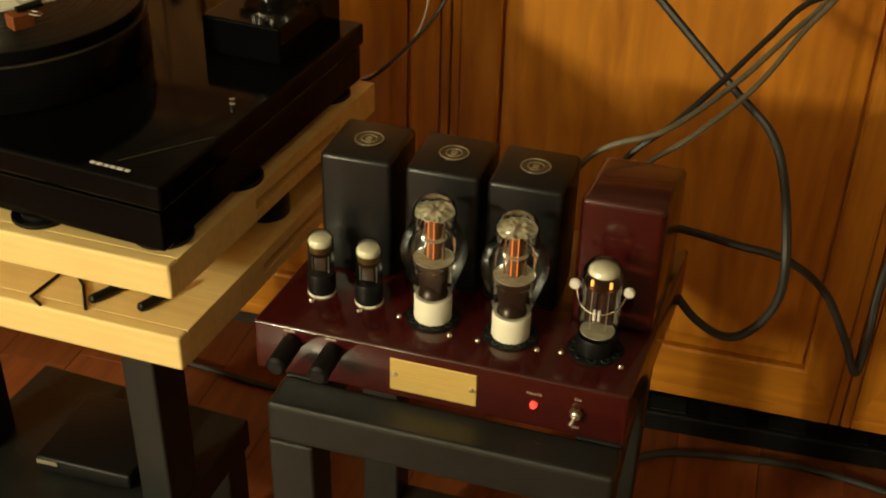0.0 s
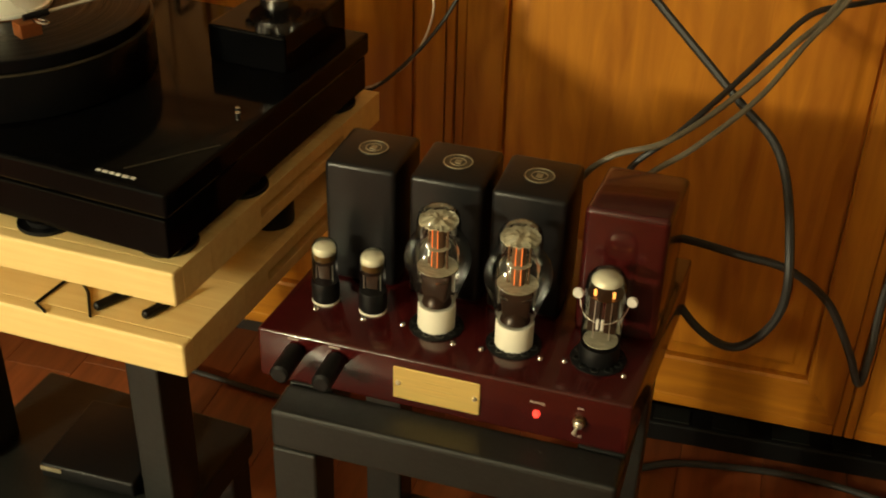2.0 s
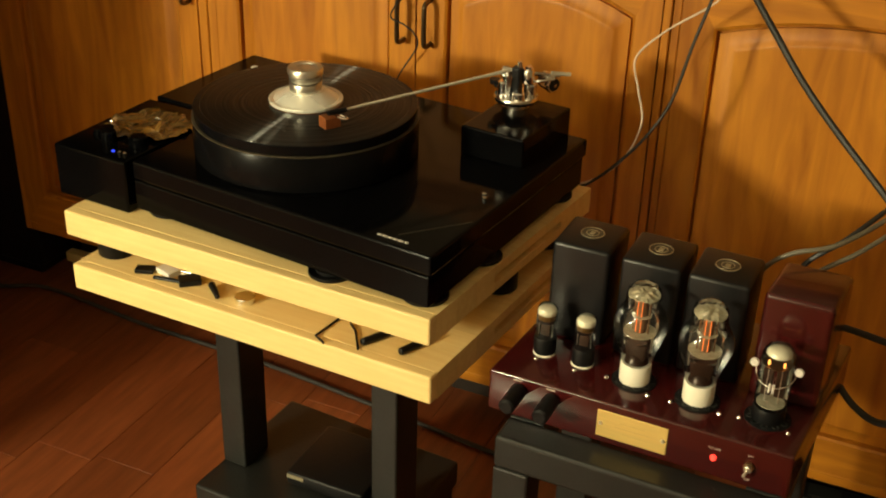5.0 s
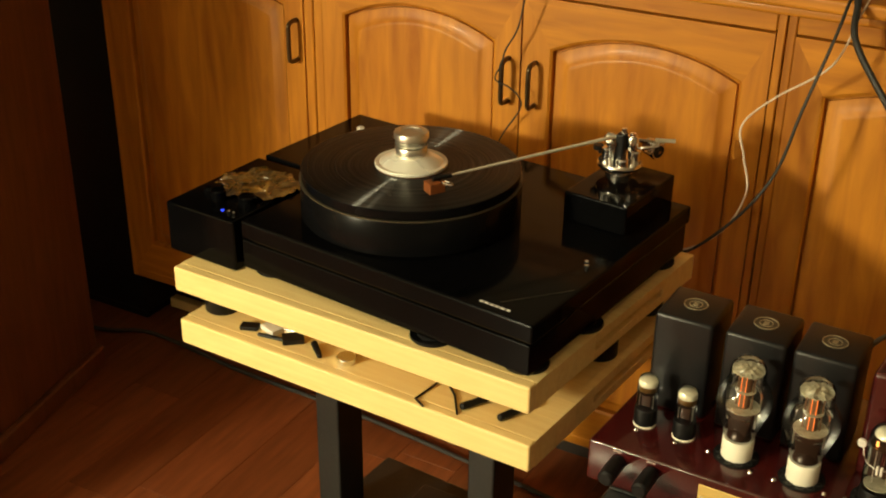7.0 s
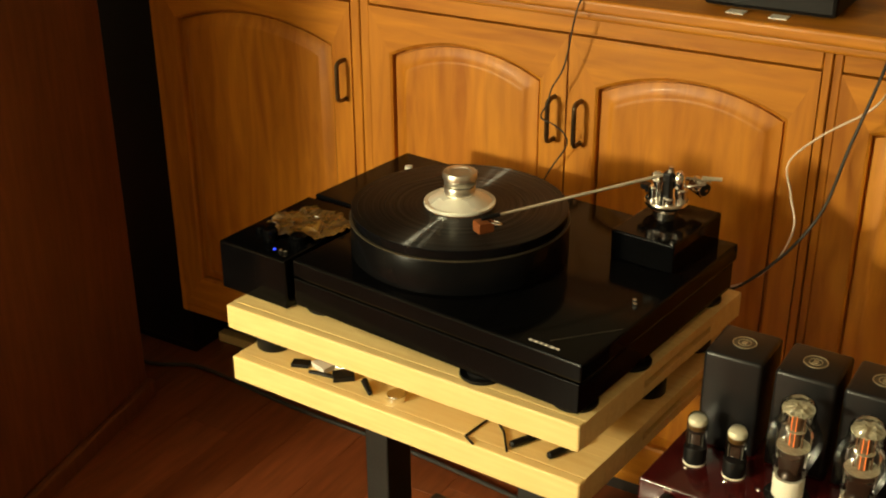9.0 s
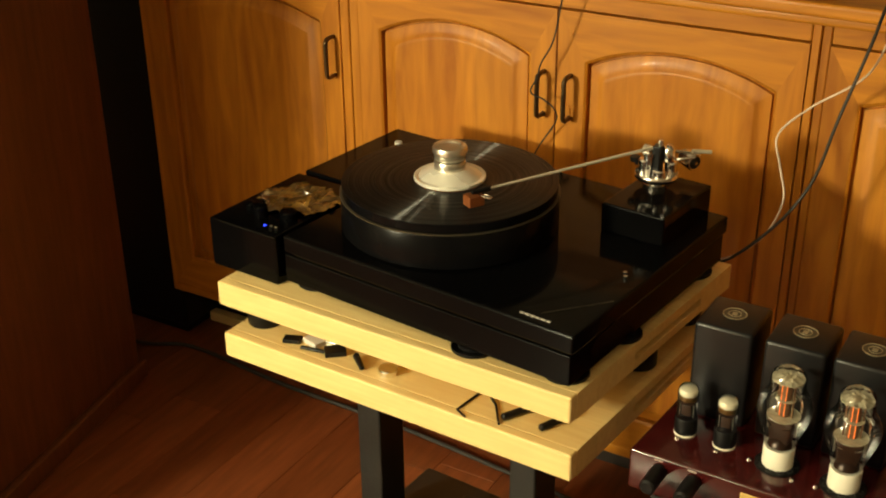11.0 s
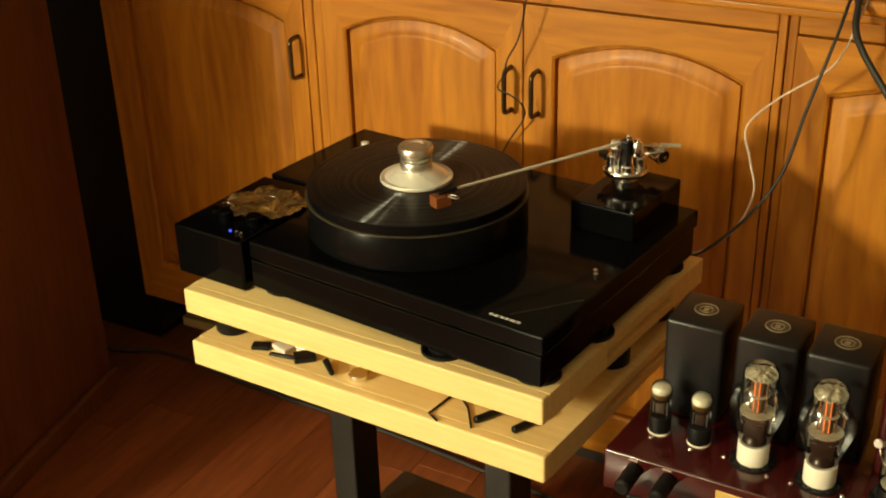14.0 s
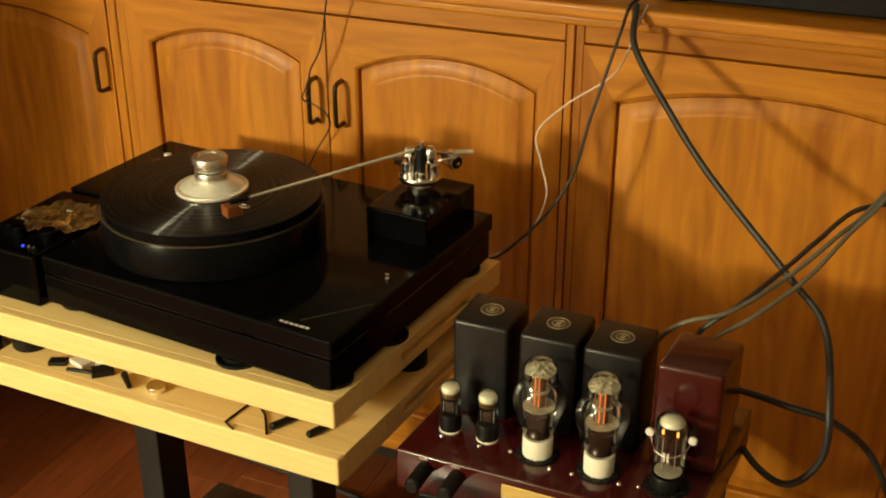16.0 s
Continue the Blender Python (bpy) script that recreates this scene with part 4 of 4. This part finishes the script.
small_valve(*amp_local(-0.242, 1.053))
small_valve(*amp_local(-0.192, 1.051))
triode(*amp_local(-0.125, 1.044), -10)
triode(*amp_local(-0.047, 1.039), 8)
rectifier(*amp_local(0.034, 1.041))


def amp_stand():
    st = thing("amplifier_stand", (-0.260, 0.943, 0), "black square-tube steel stand under the amplifier", "stand", turn=-1.2)
    W, D, T, Hh = 0.335, 0.300, 0.046, 0.5025
    for x in (0.0, W - T):
        for y in (0.0, D - T):
            part("leg", box(x, x + T, y, y + T, 0.0, Hh - T, 0.003), STEEL_BLACK, st)
    part("front_rail", box(0, W, 0, T, Hh - T, Hh, 0.005, 3), STEEL_BLACK, st, "chipped black front rail")
    part("rear_rail", box(0, W, D - T, D, Hh - T, Hh, 0.005, 3), STEEL_BLACK, st)
    for x in (0.0, W - T):
        part("side_rail", box(x, x + T, T, D - T, Hh - T, Hh, 0.004), STEEL_BLACK, st)
    part("lower_rail", box(T, W - T, D - T, D - 0.006, 0.10, 0.14, 0.003), STEEL_BLACK, st)


amp_stand()


# ---- beside and behind ----
def side_speaker():
    sp = thing("floor_speaker", (-1.492, 0.99, 0), "tall dark brown wooden speaker cabinet standing on the floor", "speaker", turn=12.7)
    part("body", box(-0.62, 0.0, -0.42, 0.468, 0.045, 1.75, 0.006), OAK_DARK, sp)
    part("base_board", box(-0.60, 0.012, -0.41, 0.478, 0.0, 0.0445, 0.005), OAK_DARK, sp, "brown base board with a scuffed edge")
    # made-up black block that fills the dark gap beside the oak cabinets
    pn = thing("dark_gap_block", (-1.845, 1.66, 0), "tall black block filling the dark gap beside the cabinets", "speaker")
    part("body", box(-0.20, 0.215, -0.02, 0.40, 0.02, 1.75, 0.006), MATT_BLACK, pn)
    part("base", box(-0.19, 0.205, -0.01, 0.39, 0.0, 0.02), RUBBER, pn)


side_speaker()


def power_supply():
    ob = thing("power_supply", at_rack(-0.222, 0.152, STAND_BASE), "low black power supply box on the stand's base plate", "power supply", turn=TURN_RACK + 4)
    part("case", box(-0.064, 0.064, -0.064, 0.064, 0.003, 0.026, 0.004, 3), MATT_BLACK, ob, smooth=True)
    part("front_trim", box(-0.062, -0.034, -0.0655, -0.064, 0.017, 0.023), BADGE, ob)
    for x in (-0.05, 0.05):
        part("foot", box(x - 0.008, x + 0.008, -0.05, 0.05, 0.0, 0.003), RUBBER, ob)


power_supply()


def counter_things():
    a = thing("audio_component", (0.06, 1.66, 0.977), "long black audio component on the counter", "audio component")
    part("case", box(-0.205, 0.30, -0.045, 0.28, 0.006, 0.11, 0.004), MATT_BLACK, a)
    for x in (-0.18, 0.27):
        part("foot", lathe([(0, 0), (0.016, 0), (0.016, 0.006), (0, 0.006)], 20, (x, -0.015, 0)), RUBBER, a)
    b = thing("small_black_device", (-0.37, 1.67, 0.977), "small black device with white tags on the counter", "device")
    part("case", box(-0.10, 0.10, -0.06, 0.10, 0.004, 0.09, 0.006), MATT_BLACK, b)
    part("foot", box(-0.08, 0.08, -0.04, 0.08, 0.0, 0.004), RUBBER, b)
    for x in (-0.045, 0.020):
        tag = box(x - 0.012, x + 0.015, -0.083, -0.060, 0.0, 0.0015)
        part("paper_tag", tag, WHITE_PAPER, b, "small white paper tag")


counter_things()


def cables():
    cable("power_cable", [(-0.164, 1.56, 0.984), (-0.160, 1.544, 0.975), (-0.147, 1.50, 0.939), (-0.086, 1.45, 0.877), (-0.011, 1.40, 0.808), (0.112, 1.33, 0.716), (0.169, 1.28, 0.678), (0.193, 1.20, 0.614), (0.194, 1.19, 0.545), (0.161, 1.20, 0.490), (0.118, 1.22, 0.490), (0.07, 1.245, 0.53)], 0.0048, CABLE_BLACK, "thick black power cable looping down behind the amplifier")
    cable("speaker_cable", [(0.06, 1.245, 0.585), (0.100, 1.235, 0.588), (0.146, 1.22, 0.590), (0.197, 1.22, 0.582), (0.245, 1.25, 0.531), (0.280, 1.265, 0.462), (0.298, 1.27, 0.420), (0.305, 1.29, 0.452), (0.309, 1.32, 0.526), (0.345, 1.40, 0.66), (0.38, 1.48, 0.82), (0.42, 1.545, 0.972), (0.43, 1.60, 0.982)], 0.0045, CABLE_BLACK, "black speaker cable hanging beside the amplifier")
    cable("signal_cable", [(-0.045, 1.215, 0.60), (-0.020, 1.205, 0.660), (0.010, 1.205, 0.690), (0.061, 1.22, 0.708), (0.117, 1.29, 0.734), (0.164, 1.35, 0.771), (0.198, 1.40, 0.796), (0.26, 1.49, 0.880), (0.315, 1.548, 0.972), (0.33, 1.60, 0.981)], 0.0032, CABLE_GREY, "grey signal cable rising to the counter")
    cable("signal_cable", [(0.020, 1.225, 0.60), (0.040, 1.215, 0.662), (0.085, 1.24, 0.694), (0.137, 1.30, 0.728), (0.177, 1.36, 0.772), (0.210, 1.40, 0.806), (0.27, 1.49, 0.885), (0.330, 1.548, 0.972), (0.345, 1.60, 0.981)], 0.0032, CABLE_GREY, "grey signal cable rising to the counter")
    cable("signal_cable", [(0.000, 1.235, 0.60), (0.025, 1.225, 0.668), (0.066, 1.24, 0.706), (0.110, 1.31, 0.734), (0.142, 1.36, 0.758), (0.180, 1.41, 0.785), (0.240, 1.45, 0.792), (0.33, 1.48, 0.820), (0.42, 1.545, 0.972), (0.43, 1.61, 0.982)], 0.0034, CABLE_BLACK, "black signal cable crossing the grey ones")
    cable("phono_cable", [(-0.395, 1.43, 0.650), (-0.339, 1.425, 0.612), (-0.281, 1.45, 0.646), (-0.258, 1.47, 0.705), (-0.270, 1.478, 0.755), (-0.279, 1.48, 0.802), (-0.243, 1.50, 0.843), (-0.177, 1.52, 0.895), (-0.155, 1.54, 0.960), (-0.150, 1.57, 0.982)], 0.0016, CABLE_WHITE, "thin pale wire from the turntable to the counter", "wire")
    cable("earth_cable", [(-0.400, 1.43, 0.642), (-0.339, 1.425, 0.606), (-0.274, 1.45, 0.657), (-0.223, 1.47, 0.738), (-0.199, 1.48, 0.839), (-0.176, 1.51, 0.940), (-0.172, 1.555, 0.982), (-0.170, 1.60, 0.982)], 0.0024, CABLE_BLACK, "black cable from the turntable to the counter")
    cable("thin_wire", [(-0.640, 1.60, 0.980), (-0.648, 1.548, 0.972), (-0.672, 1.556, 0.870), (-0.694, 1.556, 0.825), (-0.700, 1.556, 0.800), (-0.713, 1.558, 0.772), (-0.690, 1.560, 0.762), (-0.671, 1.562, 0.748), (-0.672, 1.572, 0.722), (-0.705, 1.578, 0.669), (-0.735, 1.57, 0.600)], 0.0014, CABLE_BLACK, "thin black wire wound round a cabinet handle", "wire")
    cable("floor_cable", [(-0.20, 1.46, 0.007), (0.036, 1.508, 0.007), (0.123, 1.548, 0.007), (0.289, 1.572, 0.007), (0.427, 1.555, 0.007), (0.65, 1.50, 0.007)], 0.0054, CABLE_BLACK, "black cable lying on the floor before the cabinets")
    cable("floor_cable", [(-1.95, 1.52, 0.006), (-1.693, 1.551, 0.006), (-1.576, 1.595, 0.006), (-1.30, 1.57, 0.006), (-1.00, 1.56, 0.006), (-0.70, 1.53, 0.006), (-0.45, 1.50, 0.006), (-0.20, 1.47, 0.006)], 0.0046, CABLE_BLACK, "black cable lying on the floor along the cabinets")
    st = thing("power_strip", (0.20, 1.625, 0), "black power strip on the floor at the cabinets", "power strip", turn=2)
    part("case", box(-0.17, 0.36, -0.024, 0.024, 0, 0.036, 0.004), MATT_BLACK, st)
    for k in range(5):
        part("outlet", box(-0.13 + 0.09 * k, -0.075 + 0.09 * k, -0.016, 0.016, 0.036, 0.038), STEEL_BLACK, st)


cables()


# ---- floor ----
def floor():
    base = part("floor", box(X0, X1, Y0, Y1, -0.1, -0.0125), GAP)
    tagged(base, "red-brown glossy wooden plank floor", "floor", kind="structure")
    rng = random.Random(11)
    wide, length = 0.123, 0.91
    shapes = {}
    rest = []
    x = X0
    while x < X1 - 0.01:
        y = Y0 - rng.random() * length
        while y < Y1:
            a, b, c = max(y, Y0), min(y + length, Y1), min(x + wide, X1)
            if b - a > 0.03:
                key = (round(c - x, 3), round(b - a, 3))
                if -2.4 < x < 1.0 and b > 0.2:
                    if key not in shapes:
                        own = box(0.0003, key[0] - 0.0003, 0.0003, key[1] - 0.0003, -0.0124, 0.0, 0.0005, 1)
                        me = bpy.data.meshes.new("floorboard")
                        own.to_mesh(me)
                        own.free()
                        me.materials.append(FLOOR_WOOD)
                        shapes[key] = me
                    ob = new("floorboard", shapes[key])
                    ob.parent = base
                    ob.location = (x, a, 0)
                else:
                    rest.append((x, c, a, b))
            y += length
        x += wide
    bm = bmesh.new()
    for a, b, y, c in rest:
        vs = [bm.verts.new(p) for p in ((a + 0.0006, y + 0.0006, 0), (b - 0.0006, y + 0.0006, 0), (b - 0.0006, c - 0.0006, 0), (a + 0.0006, c - 0.0006, 0))]
        lo = [bm.verts.new((v.co.x, v.co.y, -0.0124)) for v in vs]
        bm.faces.new(vs)
        for i in range(4):
            bm.faces.new([vs[i], vs[(i + 1) % 4], lo[(i + 1) % 4], lo[i]])
    tagged(part("floorboards_beyond", bm, FLOOR_WOOD, base), kind="stuff")


floor()
